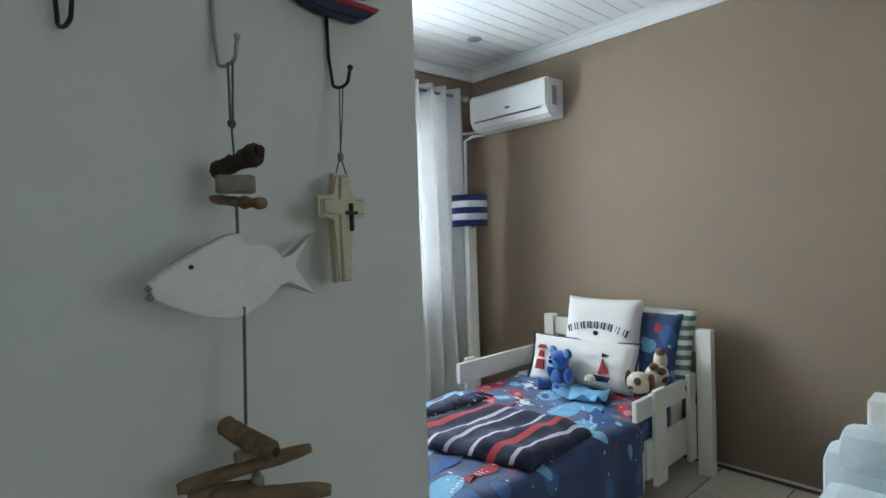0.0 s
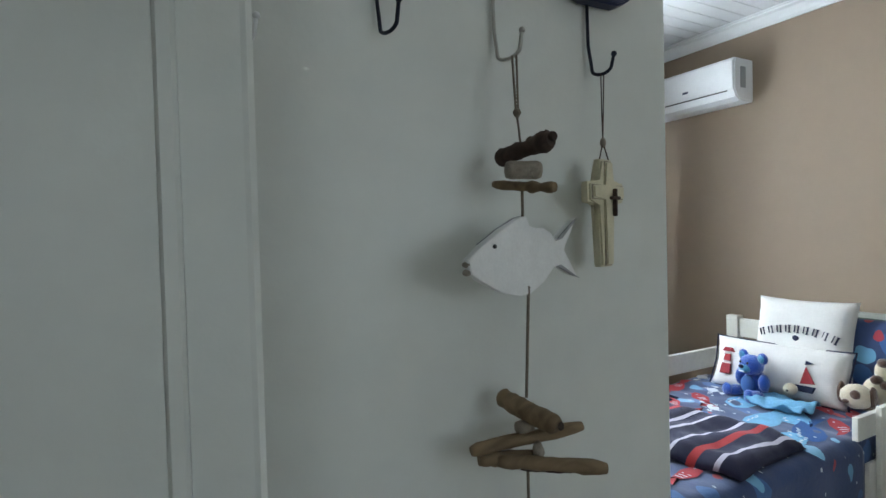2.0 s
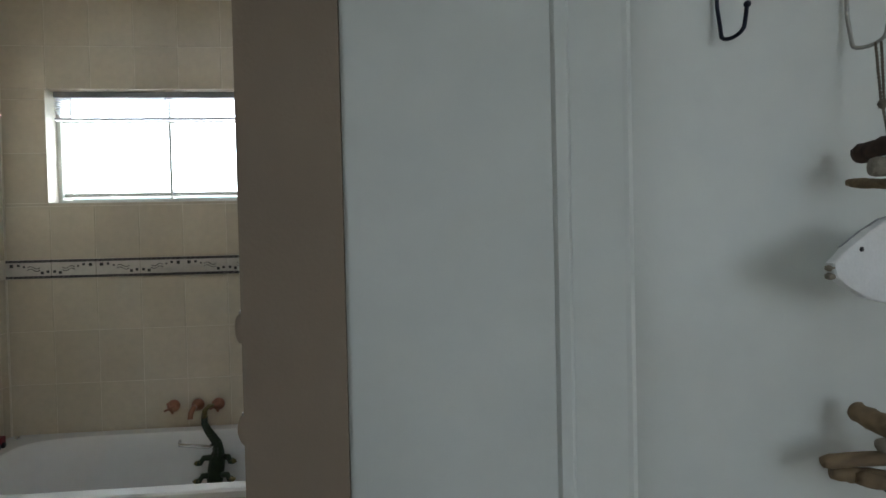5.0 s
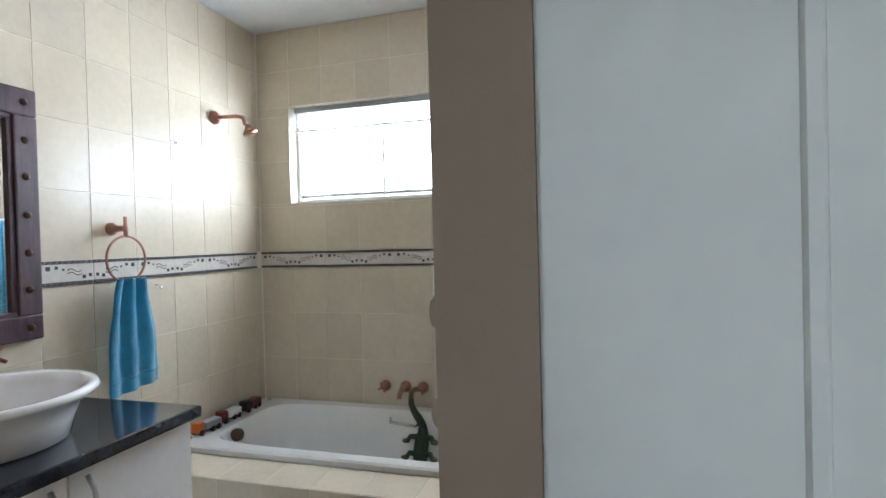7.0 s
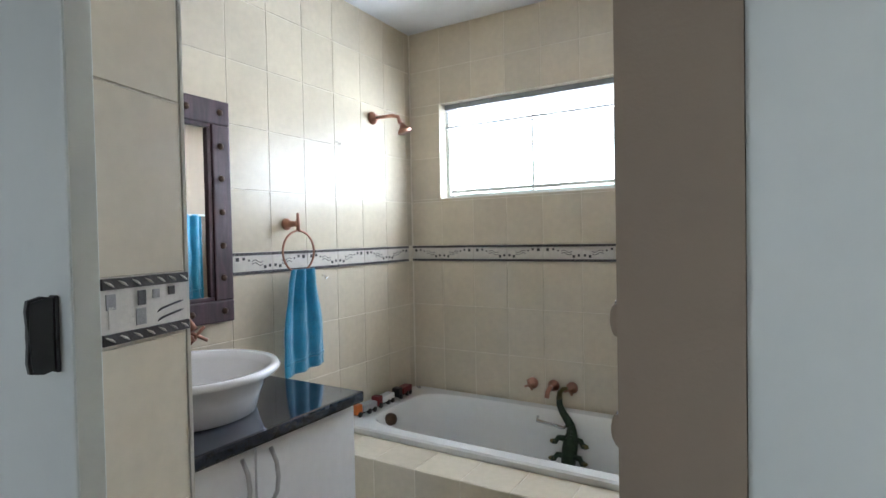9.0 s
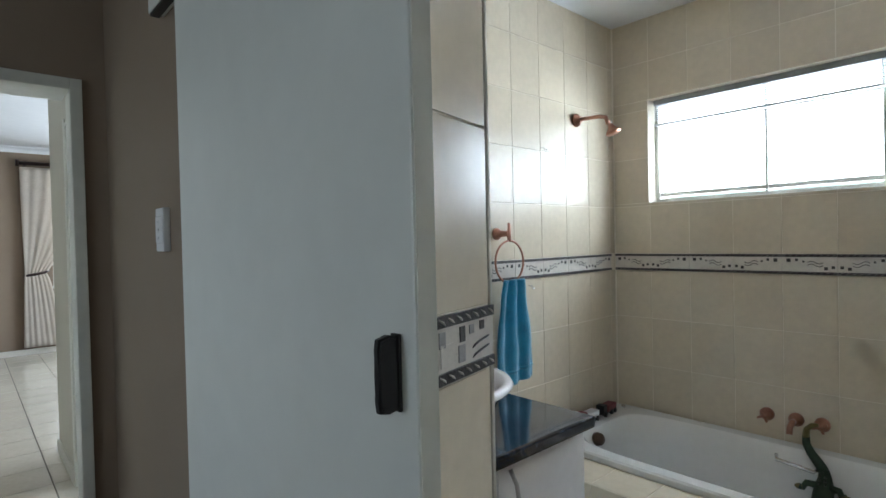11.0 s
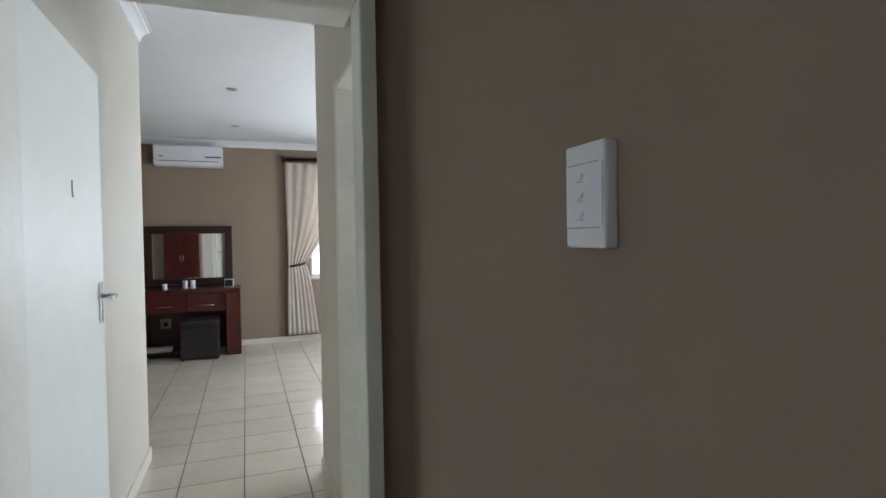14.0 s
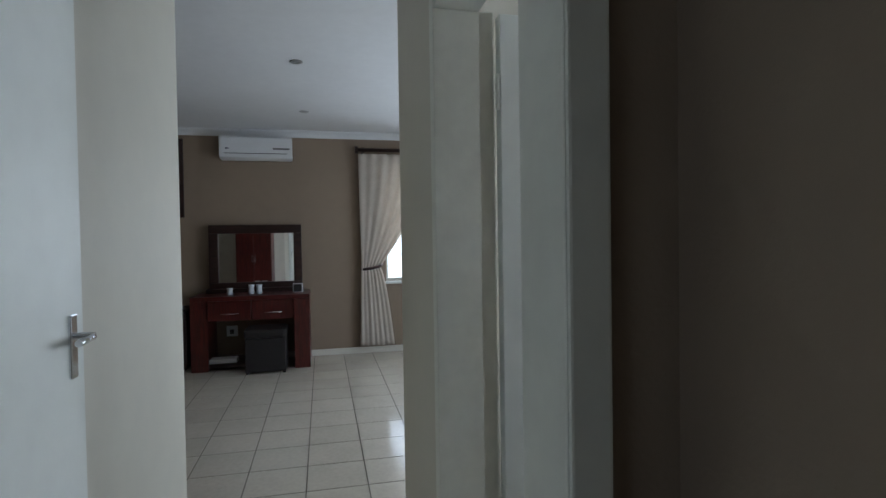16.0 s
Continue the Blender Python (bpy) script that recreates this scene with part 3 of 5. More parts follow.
part("deck", prism(bmesh.new(), [(-0.100, 0.031), (0.098, 0.017), (0.094, 0.012), (-0.098, 0.025)], BOAT @ Matrix.Translation((0, 0, -0.003)), 0.037, bev=0.001), fish_paint, boat)
part("sail", prism(bmesh.new(), [(0.012, 0.030), (0.068, 0.024), (0.056, 0.060), (0.020, 0.13)], BOAT @ Matrix.Translation((0, 0, 0.010)), 0.008), red_paint, boat)
part("sail", prism(bmesh.new(), [(-0.008, 0.031), (-0.062, 0.034), (-0.014, 0.12)], BOAT @ Matrix.Translation((0, 0, 0.010)), 0.008), fish_paint, boat)
bm = tube(bmesh.new(), [(0.004, 0.026, 0.014), (0.004, 0.15, 0.014)], 0.003)
bm.transform(BOAT)
part("mast", bm, cork, boat)


def strand(a, b, r=0.0016, turns=14, n=60):
    """Two twisted yarns from a to b."""
    a, b = Vector(a), Vector(b)
    bm = bmesh.new()
    for ph in (0, math.pi):
        tube(bm, [a.lerp(b, i / n) + Vector((math.cos(ph + turns * 2 * math.pi * i / n) * r * 0.7, math.sin(ph + turns * 2 * math.pi * i / n) * r * 0.7, 0)) for i in range(n + 1)], r, 5)
    return bm


MX, MY = 0.451, 1.086
mob = thing("driftwood_mobile", (MX, MY, 0.9), "hanging mobile of driftwood pieces and a white wooden fish", "wall hanging")
part("string", strand((0.459, 1.116, 1.574), (0.453, 1.101, 1.479), 0.0014, 8, 40), rope, mob)
part("string", strand((0.465, 1.112, 1.574), (0.456, 1.099, 1.479), 0.0014, 8, 40), rope, mob)
part("knot", ball(bmesh.new(), S(0.4545, 1.10, 1.474, 0.0068, 0.0068, 0.0075), 10, 8, 0.35), rope, mob)
part("string", strand((0.454, 1.10, 1.473), (MX, MY, 1.412), 0.0013, 6, 30), rope, mob)


def stick(pts, r, mat, name, label, amp=0.2):
    """An irregular piece of driftwood along a line."""
    P = [Vector(p) for p in pts]
    fine, rad = [], []
    n = 14
    for i in range(n + 1):
        t = i / n * (len(P) - 1)
        k = min(int(t), len(P) - 2)
        fine.append(P[k].lerp(P[k + 1], t - k))
        e = min(1, 0.72 + 4.5 * min(i, n - i) / n)
        rad.append(r * e * (1 + amp * noise.noise(Vector((i * 0.6, r * 900, 1.3)))))
    bm = tube(bmesh.new(), fine, rad, 10)
    for v in bm.verts:
        v.co += Vector((0, 0, 1)) * 0.15 * r * noise.noise(v.co * 120)
    return part(name, bm, mat, mob, label)


stick([(0.440, 1.132, 1.400), (0.447, 1.092, 1.408), (0.455, 1.058, 1.412), (0.462, 1.024, 1.417)], 0.0150, drift_dark, "driftwood_piece", "dark gnarled driftwood", 0.45)
stick([(0.452, 1.072, 1.418), (0.460, 1.040, 1.424), (0.464, 1.018, 1.421)], 0.0085, drift_dark, "driftwood_piece", "dark gnarled driftwood", 0.5)
bm = lathe(bmesh.new(), [(0.001, -0.029), (0.013, -0.0285), (0.0152, -0.022), (0.0146, 0.0), (0.0154, 0.022), (0.013, 0.0285), (0.001, 0.029)], Matrix.Translation((0.447, 1.076, 1.3755)) @ Matrix.Rotation(radians(-18), 4, "Z") @ Matrix.Rotation(radians(90), 4, "Y"), 18)
part("wooden_bead", bm, cork, mob, "worn grey wooden roller")
stick([(0.434, 1.143, 1.358), (0.446, 1.10, 1.352), (0.456, 1.062, 1.347), (0.467, 1.023, 1.343)], 0.0090, drift, "driftwood_piece", "flat brown driftwood", 0.35)
part("string", strand((MX, MY, 1.345), (MX, MY, 1.285), 0.0017, 9, 45), rope, mob)
FISH = [(0.317, 1.236), (0.345, 1.256), (0.385, 1.280), (0.420, 1.297), (0.436, 1.300), (0.441, 1.283), (0.456, 1.281), (0.475, 1.281), (0.495, 1.272), (0.502, 1.258), (0.512, 1.262), (0.535, 1.281), (0.560, 1.297), (0.545, 1.272), (0.528, 1.250), (0.526, 1.240), (0.540, 1.222), (0.564, 1.191), (0.540, 1.200), (0.512, 1.216), (0.500, 1.215), (0.475, 1.189), (0.455, 1.182), (0.442, 1.172), (0.420, 1.172), (0.380, 1.182), (0.340, 1.203), (0.322, 1.216)]
FT = Matrix(((1.163, 0, -0.29, 0.311 - 0.317 * 1.163), (0.352, 0, 0.957, 1.031 - 0.317 * 0.352), (0, 1, 0, 0), (0, 0, 0, 1)))
part("fish", prism(bmesh.new(), FISH, FT, 0.013, bev=0.0015), fish_paint, mob, "white painted flat wooden fish")
bm = lathe(bmesh.new(), [(0.0001, -0.002), (0.0034, -0.002), (0.0034, 0.003)], Matrix.Translation((0.366, 1.2535, 0)), 12, sx=0.9)
bm.transform(FT)
part("fish_eye", bm, black_plastic, mob)
for z in (1.229, 1.217):
    part("fish_lip", ball(bmesh.new(), S(0.3125, 1.040, z, 0.006, 0.007, 0.0052), 9, 7, 0.4), cork, mob, "worn bare wood at the mouth")
# Darker grey pieces along the tail's outer edges and the top fin.
for o in ([(0.503, 1.258), (0.520, 1.262), (0.563, 1.299), (0.548, 1.292), (0.516, 1.268)], [(0.503, 1.214), (0.516, 1.216), (0.566, 1.188), (0.545, 1.196), (0.512, 1.211)]):
    part("tail_fin", prism(bmesh.new(), o, FT @ Matrix.Translation((0, 0, -0.003)), 0.003, bev=0.0008), fish_grey, mob)
part("fin_edge", prism(bmesh.new(), [(0.345, 1.2565), (0.385, 1.2805), (0.420, 1.2975), (0.436, 1.301), (0.431, 1.2945), (0.40, 1.284), (0.36, 1.262)], FT @ Matrix.Translation((0, 0, 0.0132)), 0.003), fish_grey, mob)
part("string", strand((MX, MY - 0.012, 1.186), (MX, MY, 1.0), 0.0018, 26, 130), rope, mob)
stick([(0.436, 1.140, 0.991), (0.444, 1.11, 0.982), (0.458, 1.07, 0.972), (0.471, 1.030, 0.964)], 0.0165, drift, "driftwood_piece", "round driftwood log with a knot", 0.12)
part("knot_hole", ball(bmesh.new(), S(0.4725, 1.0262, 0.965, 0.006, 0.003, 0.007), 10, 7, 0.2), drift_dark, mob)
part("wooden_bead", lathe(bmesh.new(), [(0.001, -0.014), (0.0105, -0.0135), (0.0118, 0), (0.0108, 0.0135), (0.001, 0.014)], Matrix.Translation((0.447, 1.088, 0.951)) @ Matrix.Rotation(radians(90), 4, "Y"), 12), cork, mob)
stick([(0.352, 1.104, 0.924), (0.41, 1.094, 0.930), (0.47, 1.078, 0.934), (0.546, 1.058, 0.942)], 0.0112, drift, "driftwood_piece", "long pale driftwood stick", 0.14)
part("wooden_bead", ball(bmesh.new(), S(0.457, 1.066, 0.916, 0.010, 0.010, 0.015), 10, 7, 0.4), cork, mob)
stick([(0.366, 1.104, 0.907), (0.41, 1.092, 0.905), (0.470, 1.074, 0.899)], 0.0120, drift, "driftwood_piece", "brown driftwood stick", 0.2)
stick([(0.392, 1.088, 0.905), (0.445, 1.062, 0.900), (0.50, 1.035, 0.893), (0.553, 1.010, 0.885)], 0.0115, drift, "driftwood_piece", "brown driftwood stick", 0.25)
stick([(0.43, 1.078, 0.890), (0.47, 1.056, 0.887), (0.508, 1.036, 0.884)], 0.0065, drift_dark, "driftwood_piece", "thin dark driftwood splinter", 0.3)
part("string", strand((MX, MY, 0.905), (MX, MY, 0.70), 0.0018, 26, 130), rope, mob)
stick([(0.40, 1.090, 0.69), (0.45, 1.085, 0.695), (0.51, 1.075, 0.688)], 0.012, drift, "driftwood_piece", "brown driftwood stick", 0.2)

# cream cross on the third hook
cr = thing("wooden_cross", (0.645, 1.10, 1.21), "cream painted wooden cross hanging from a cord", "ornament")
CR = Matrix.Translation((0.643, 1.108, 1.306)) @ Matrix.Rotation(radians(11), 4, "Z") @ XZ(0, 0, 0)
for dx in (-0.004, 0.004):
    part("cord", tube(bmesh.new(), [(0.669 + dx, 1.118, 1.570), (0.662 + dx * 0.5, 1.112, 1.50), (0.653, 1.104, 1.438), (0.649 + dx * 3, 1.098, 1.402)], 0.0012, 5), drift_dark, cr)
part("bead", ball(bmesh.new(), S(0.6535, 1.104, 1.437, 0.0058, 0.0058, 0.010), 10, 7), cork, cr)
CROSS = [(-0.020, -0.098), (0.016, -0.098), (0.017, 0.018), (0.054, 0.020), (0.054, 0.056), (0.017, 0.056), (0.017, 0.098), (-0.018, 0.098), (-0.020, 0.056), (-0.056, 0.056), (-0.056, 0.020), (-0.020, 0.018)]
part("cross_back", prism(bmesh.new(), CROSS, CR, 0.020, bev=0.004), cream_cross, cr)
INNER = [(-0.011, -0.094), (0.009, -0.094), (0.010, 0.026), (0.046, 0.027), (0.046, 0.049), (0.010, 0.049), (0.010, 0.092), (-0.010, 0.092), (-0.011, 0.049), (-0.048, 0.049), (-0.048, 0.027), (-0.011, 0.026)]
# Slightly larger, darker outline at the foot of the front piece.
part("cross_line", prism(bmesh.new(), [(u * 1.03, v + (0.002 if v > 0.03 else -0.002)) for u, v in INNER], CR @ Matrix.Translation((0, 0, 0.0195)), 0.0015), cork, cr, "thin darker line round the raised front")
part("cross_front", prism(bmesh.new(), INNER, CR @ Matrix.Translation((0, 0, 0.0205)), 0.005, bev=0.002), cream_cross, cr)
bm = boxes([(0.006, 0.011, -0.006, 0.044, 0.026, 0.034), (-0.004, 0.021, 0.024, 0.030, 0.026, 0.034)], bev=0.0015)
bm.transform(CR)
part("small_cross", bm, drift_dark, cr, "small dark metal cross")

# ---- sliding bathroom door on the hall wall ----
sd = thing("sliding_door", (-1.47, 0.72, 0), "plain white sliding door slid open along the hall wall", "door")
part("door_leaf", B(-1.905, -1.044, 0.714, 0.748, 0.012, 2.12, bev=0.004), white_paint, sd)
pull = part("pull_plate", B(-1.087, -1.071, 0.709, 0.714, 1.122, 1.214, bev=0.002), black_plastic, sd, "black finger pull")
part("grip", prism(bmesh.new(), [(0, -0.043), (0.012, -0.046), (0.026, -0.043), (0.028, -0.030), (0.026, 0), (0.028, 0.030), (0.026, 0.042), (0.012, 0.046), (0, 0.043)], Matrix(((0, 0, 1, -1.085), (-1, 0, 0, 0.7095), (0, 1, 0, 1.168), (0, 0, 0, 1))), 0.013, bev=0.003), black_plastic, pull)
part("edge_strip", B(-1.0442, -1.0425, 0.717, 0.745, 0.012, 2.116), frame_paint, sd)
tr = thing("door_track", (-1.2, 0.77, 1.87), "white boxed track of the sliding door", "track")
part("track_box", B(-2.27, -0.40, 0.7485, 0.79, 1.99, 2.10, bev=0.004), white_paint, tr)
# Black strip gives the box's shaded underside and its rail slot in one.
part("rail", B(-2.262, -0.40, 0.752, 0.775, 1.982, 1.9902), black_plastic, tr)
for z in (1.02, 1.163):
    ct = thing("door_catch", (-0.512, 1.11, z), "brown painted door catch with a small bright tip", "door catch", "catches on the wall end")
    part("boss", ball(bmesh.new(), S(-0.512, 1.112, z, 0.012, 0.012, 0.024), 14, 11, 0.08), brown_paint, ct)
    # Tiny chrome ball makes the bright spot on top of the boss.
    part("tip", ball(bmesh.new(), S(-0.5125, 1.106, z + 0.023, 0.004, 0.005, 0.003), 8, 6), chrome, ct)

# light switch
sw = thing("light_switch", (-2.31, 0.785, 1.31), "white plastic wall switch with three rockers", "switch")
part("plate", B(-2.350, -2.270, 0.770, 0.79, 1.309, 1.438, bev=0.004), white_plastic, sw)
part("module", B(-2.3465, -2.2735, 0.7685, 0.7705, 1.335, 1.412, bev=0.0007), white_plastic, sw)
# Raised grey strips stand in for the shade in the two grooves.
for z in (1.334, 1.413):
    part("groove", B(-2.344, -2.280, 0.7693, 0.7702, z - 0.0005, z + 0.0005), grey_plastic, sw)
for z in (1.350, 1.3735, 1.397):
    rk = part("rocker", prism(bmesh.new(), [(-0.0085, 0.004), (-0.006, -0.003), (0, -0.005), (0.006, -0.003), (0.0085, 0.004)], XZ(-2.317, 0.7686, z), 0.0028, bev=0.001), white_plastic, sw)
    # Grey sliver in place of the shade under the rocker.
    part("gap_shade", B(-2.3235, -2.3105, 0.7677, 0.7684, z - 0.0066, z - 0.0058), grey_plastic, rk)

# ---- bedroom ----
bed = thing("bed", (2.0, 1.9, 0), "white painted wooden child's bed with side rails", "bed")
for y0, y1 in ((1.335, 1.41), (2.30, 2.37)):
    part("post", B(2.93, 2.985, y0, y1, 0, 0.757, bev=0.004), bed_paint, bed)
part("headboard", B(2.945, 2.975, 1.41, 2.30, 0.635, 0.742, bev=0.004), bed_paint, bed)
part("side_rail", B(2.35, 2.99, 1.437, 1.46, 0.41, 0.505, bev=0.004), bed_paint, bed)
for x0, x1 in ((2.49, 2.60), (2.86, 2.935)):
    part("upright", B(x0, x1, 1.415, 1.437, 0.08, 0.53, bev=0.004), bed_paint, bed)
part("side_panel", B(2.44, 2.93, 1.4375, 1.455, 0.12, 0.30, bev=0.003), bed_paint, bed)
part("bed_side", B(1.0, 2.44, 1.452, 1.47, 0.06, 0.25, bev=0.003), bed_paint, bed)
part("side_rail", B(2.20, 2.95, 2.42, 2.445, 0.44, 0.555, bev=0.004), bed_paint, bed)
part("upright", B(2.28, 2.36, 2.445, 2.465, 0.1, 0.57, bev=0.004), bed_paint, bed)
part("bed_side", B(1.0, 2.95, 2.40, 2.42, 0.12, 0.30, bev=0.003), bed_paint, bed)
for x0, y0 in ((1.0, 1.475), (1.0, 2.33)):
    part("leg", B(x0, x0 + 0.07, y0, y0 + 0.07, 0, 0.30, bev=0.004), bed_paint, bed)
mt = tagged(part("mattress", B(1.02, 2.93, 1.475, 2.395, 0.2, 0.385, bev=0.03), pillow_white, None), "white mattress under a patterned duvet", "mattress")


def top(x, y):
    return 0.415 + 0.012 * noise.noise(Vector((x * 4, y * 4, 0))) + 0.007 * noise.noise(Vector((x * 14, y * 9, 3)))


def duvet_fn(u, v):
    x = 1.0 + 1.75 * u
    if v < 0.68:
        y = 2.405 - (2.405 - 1.50) * v / 0.68
        return (x, y, top(x, y) - 0.06 * max(0, (y - 2.36) / 0.045) ** 2 * 0.5)
    w = (v - 0.68) / 0.32
    side = 1.437 if x < 2.40 else 1.470
    a = min(1, w / 0.25)
    y = 1.50 - (1.50 - side) * math.sin(a * math.pi / 2) + (0.008 * math.sin(x * 21) * w if x < 2.4 else 0)
    z = top(x, 1.5) - 0.05 * (1 - math.cos(a * math.pi / 2)) - (max(0, w - 0.25) / 0.75) * (0.28 if x < 2.42 else 0.12)
    return (x, y, z)


dv = thing("duvet", (1.9, 1.9, 0.41), "navy duvet printed with blue whales and red fish", "duvet")
part("cover", sheet(bmesh.new(), duvet_fn, 90, 60), duvet_mat, dv, thick=0.012)


def ellipse(cu, cv, a, b, n=12):
    return [(cu + a * math.cos(2 * math.pi * k / n), cv + b * math.sin(2 * math.pi * k / n)) for k in range(n)]


WHALE = [(1.0, 0.05), (0.92, 0.28), (0.7, 0.44), (0.3, 0.5), (-0.15, 0.42), (-0.6, 0.2), (-0.95, 0.12), (-1.25, 0.38), (-1.4, 0.62), (-1.32, 0.2), (-1.55, 0.02), (-1.15, -0.06), (-0.8, -0.14), (-0.3, -0.34), (0.3, -0.42), (0.75, -0.32)]
FISHY = [(1.0, 0.0), (0.7, 0.22), (0.2, 0.33), (-0.35, 0.2), (-0.7, 0.06), (-1.1, 0.34), (-0.98, 0.0), (-1.1, -0.34), (-0.7, -0.06), (-0.35, -0.2), (0.2, -0.3), (0.7, -0.2)]


marks = bmesh.new()


def motif(name, material, shapes, cx, cy, s, ang, lift, joined=False):
    """Flat printed shapes laid on the duvet's top; the small white marks are joined."""
    bm = marks if joined else bmesh.new()
    c, n = math.cos(ang), math.sin(ang)
    for sh in shapes:
        f = [(cx + s * (u * c - v * n), cy + s * (u * n + v * c)) for u, v in sh]
        f = [(min(max(x, 1.02), 2.72), min(max(y, 1.50), 2.38)) for x, y in f]
        m = (sum(p[0] for p in f) / len(f), sum(p[1] for p in f) / len(f))
        vc = bm.verts.new((*m, top(*m) + lift))
        vs = [bm.verts.new((*p, top(*p) + lift)) for p in f]
        for k in range(len(vs)):
            bm.faces.new((vc, vs[k], vs[(k + 1) % len(vs)])).smooth = True
    return None if joined else part(name, bm, material, dv)


rng = random.Random(4)
for gx in range(9):
    for gy in range(5):
        cx, cy = 1.10 + 0.195 * gx + rng.uniform(-0.05, 0.05), 1.57 + 0.185 * gy + rng.uniform(-0.04, 0.04)
        ang = rng.uniform(-0.5, 0.5) + rng.choice((0, math.pi)) + 0.4
        kind = (gx * 3 + gy * 2) % 5
        if kind in (0, 3):
            motif("whale_print", light_blue if kind == 0 or gx % 2 else mid_blue, [WHALE], cx, cy, rng.uniform(0.120, 0.150), ang, 0.0085)
            motif("whale_belly", print_white, [ellipse(0.75 - 0.16 * k, -0.22 - 0.03 * (k % 2), 0.055, 0.055, 6) for k in range(6)] + [ellipse(0.62, 0.16, 0.05, 0.05, 6)], cx, cy, 0.13, ang, 0.0100, True)
        elif kind in (1, 4):
            motif("fish_print", red_cotton, [FISHY], cx, cy, rng.uniform(0.100, 0.130), ang, 0.0090)
            motif("fish_stripe", print_white, [[(u, -0.16), (u + 0.05, -0.16), (u + 0.03, 0.16), (u - 0.02, 0.16)] for u in (-0.3, -0.12, 0.06)] + [ellipse(0.6, 0.06, 0.05, 0.05, 6)], cx, cy, 0.110, ang, 0.0104, True)
        else:
            q = [ellipse(0, 0, 1.0, 0.62)]
            for e in (-1, 1):
                q += [ellipse(e * 1.45, 0.75, 0.36, 0.28, 8), [(e * 0.8, 0.3), (e * 1.3, 0.55), (e * 1.35, 0.68), (e * 0.75, 0.45)]]
                q += [[(e * 0.7, -0.2 - 0.16 * k), (e * 1.35, -0.3 - 0.24 * k), (e * 1.35, -0.40 - 0.24 * k), (e * 0.7, -0.32 - 0.16 * k)] for k in range(3)]
            motif("crab_print", print_white, q, cx, cy, rng.uniform(0.042, 0.050), ang, 0.0095)


part("white_marks", marks, print_white, dv)["kind"] = "stuff"


def blanket_fn(u, v):
    a, b, c, d = Vector((1.62, 1.46, 0)), Vector((2.09, 1.50, 0)), Vector((2.02, 2.30, 0)), Vector((1.42, 2.15, 0))
    p = a.lerp(b, u).lerp(d.lerp(c, u), v)
    e = min(u, 1 - u, v * 1.4, 1 - v)
    z = top(p.x, max(p.y, 1.49)) + 0.012 + 0.045 * min(1, e * 9) ** 0.5 + 0.012 * noise.noise(p * 9) + 0.006 * math.sin(p.y * 40 + p.x * 6)
    return (p.x, p.y, z)


bk = thing("blanket", (1.8, 1.85, 0.43), "folded navy wool blanket with grey and red stripes", "blanket")
part("fold", sheet(bmesh.new(), blanket_fn, 40, 60), blanket_mat, bk, thick=0.01)
bm = bmesh.new()
for i in range(60):
    x = 1.55 + 0.5 * i / 60 + rng.uniform(-0.01, 0.01)
    tube(bm, [(x, 2.18, 0.475), (x + rng.uniform(-0.02, 0.02), 2.12, 0.488), (x + rng.uniform(-0.03, 0.03), 2.04, 0.482)], 0.004, 5)
part("fringe", bm, navy_cotton, bk, "tangled navy fringe")


def pillow(name, at, w, h, t, tilt, yaw, mat, label):
    """A stuffed cushion: w across, h high, t thick, leaning back by tilt."""
    m = Matrix.Translation(at) @ Matrix.Rotation(radians(yaw), 4, "Z") @ Matrix.Rotation(radians(tilt), 4, "Y")
    p = thing(name, at, label, "pillow")
    bm = bmesh.new()
    for s in (-1, 1):
        def fn(u, v, s=s):
            a, b = 2 * u - 1, 2 * v - 1
            q = max(0, (1 - a ** 4) * (1 - b ** 4)) ** 0.5
            k = 1 - 0.06 * (1 - abs(a) ** 2) * b * b - 0.0
            l = 1 - 0.06 * (1 - abs(b) ** 2) * a * a
            wr = 0.006 * noise.noise(Vector((a * 3, b * 3, s + at[1])))
            return m @ Vector((s * (t / 2 * q + wr * q), a * w / 2 * l, h / 2 + b * h / 2 * k))
        sheet(bm, fn, 22, 22)
    bmesh.ops.remove_doubles(bm, verts=bm.verts, dist=0.001)
    part("cushion", bm, mat, p)
    return p, m


p1, m1 = pillow("pillow", (2.76, 1.872, 0.515), 0.46, 0.40, 0.16, 14, 4, pillow_white, "square white cushion with navy lettering")
bm = bmesh.new()
for i in range(9):
    a = (i - 4) / 4
    c = Vector((-0.084 + 0.014 * a * a, -a * 0.165, 0.232 - 0.03 * a * a))
    t = Matrix.Translation(c) @ Matrix.Rotation(radians(20) * a, 4, "X")
    for u0, u1, v0, v1 in ((-0.011, -0.006, -0.019, 0.019), (-0.014, -0.003, -0.0195, -0.0155), (-0.014, -0.003, 0.0155, 0.0195), (0.006, 0.010, -0.016, 0.019)):
        q = bmesh.new()
        bx(q, -0.002, 0.010, u0, u1, v0, v1)
        q.transform(m1 @ t)
        me = bpy.data.meshes.new("stroke")
        q.to_mesh(me)
        q.free()
        bm.from_mesh(me)
        bpy.data.meshes.remove(me)
part("lettering", bm, navy_cotton, p1, "arc of navy marks")
part("badge", ball(bmesh.new(), S(*(m1 @ Vector((-0.080, 0.0, 0.188))), 0.008, 0.016, 0.014)), navy_cotton, p1)
p2, m2 = pillow("pillow", (2.63, 1.93, 0.425), 0.64, 0.27, 0.13, 20, 5, pillow_white, "long white cushion with navy piping, lighthouse and boat")
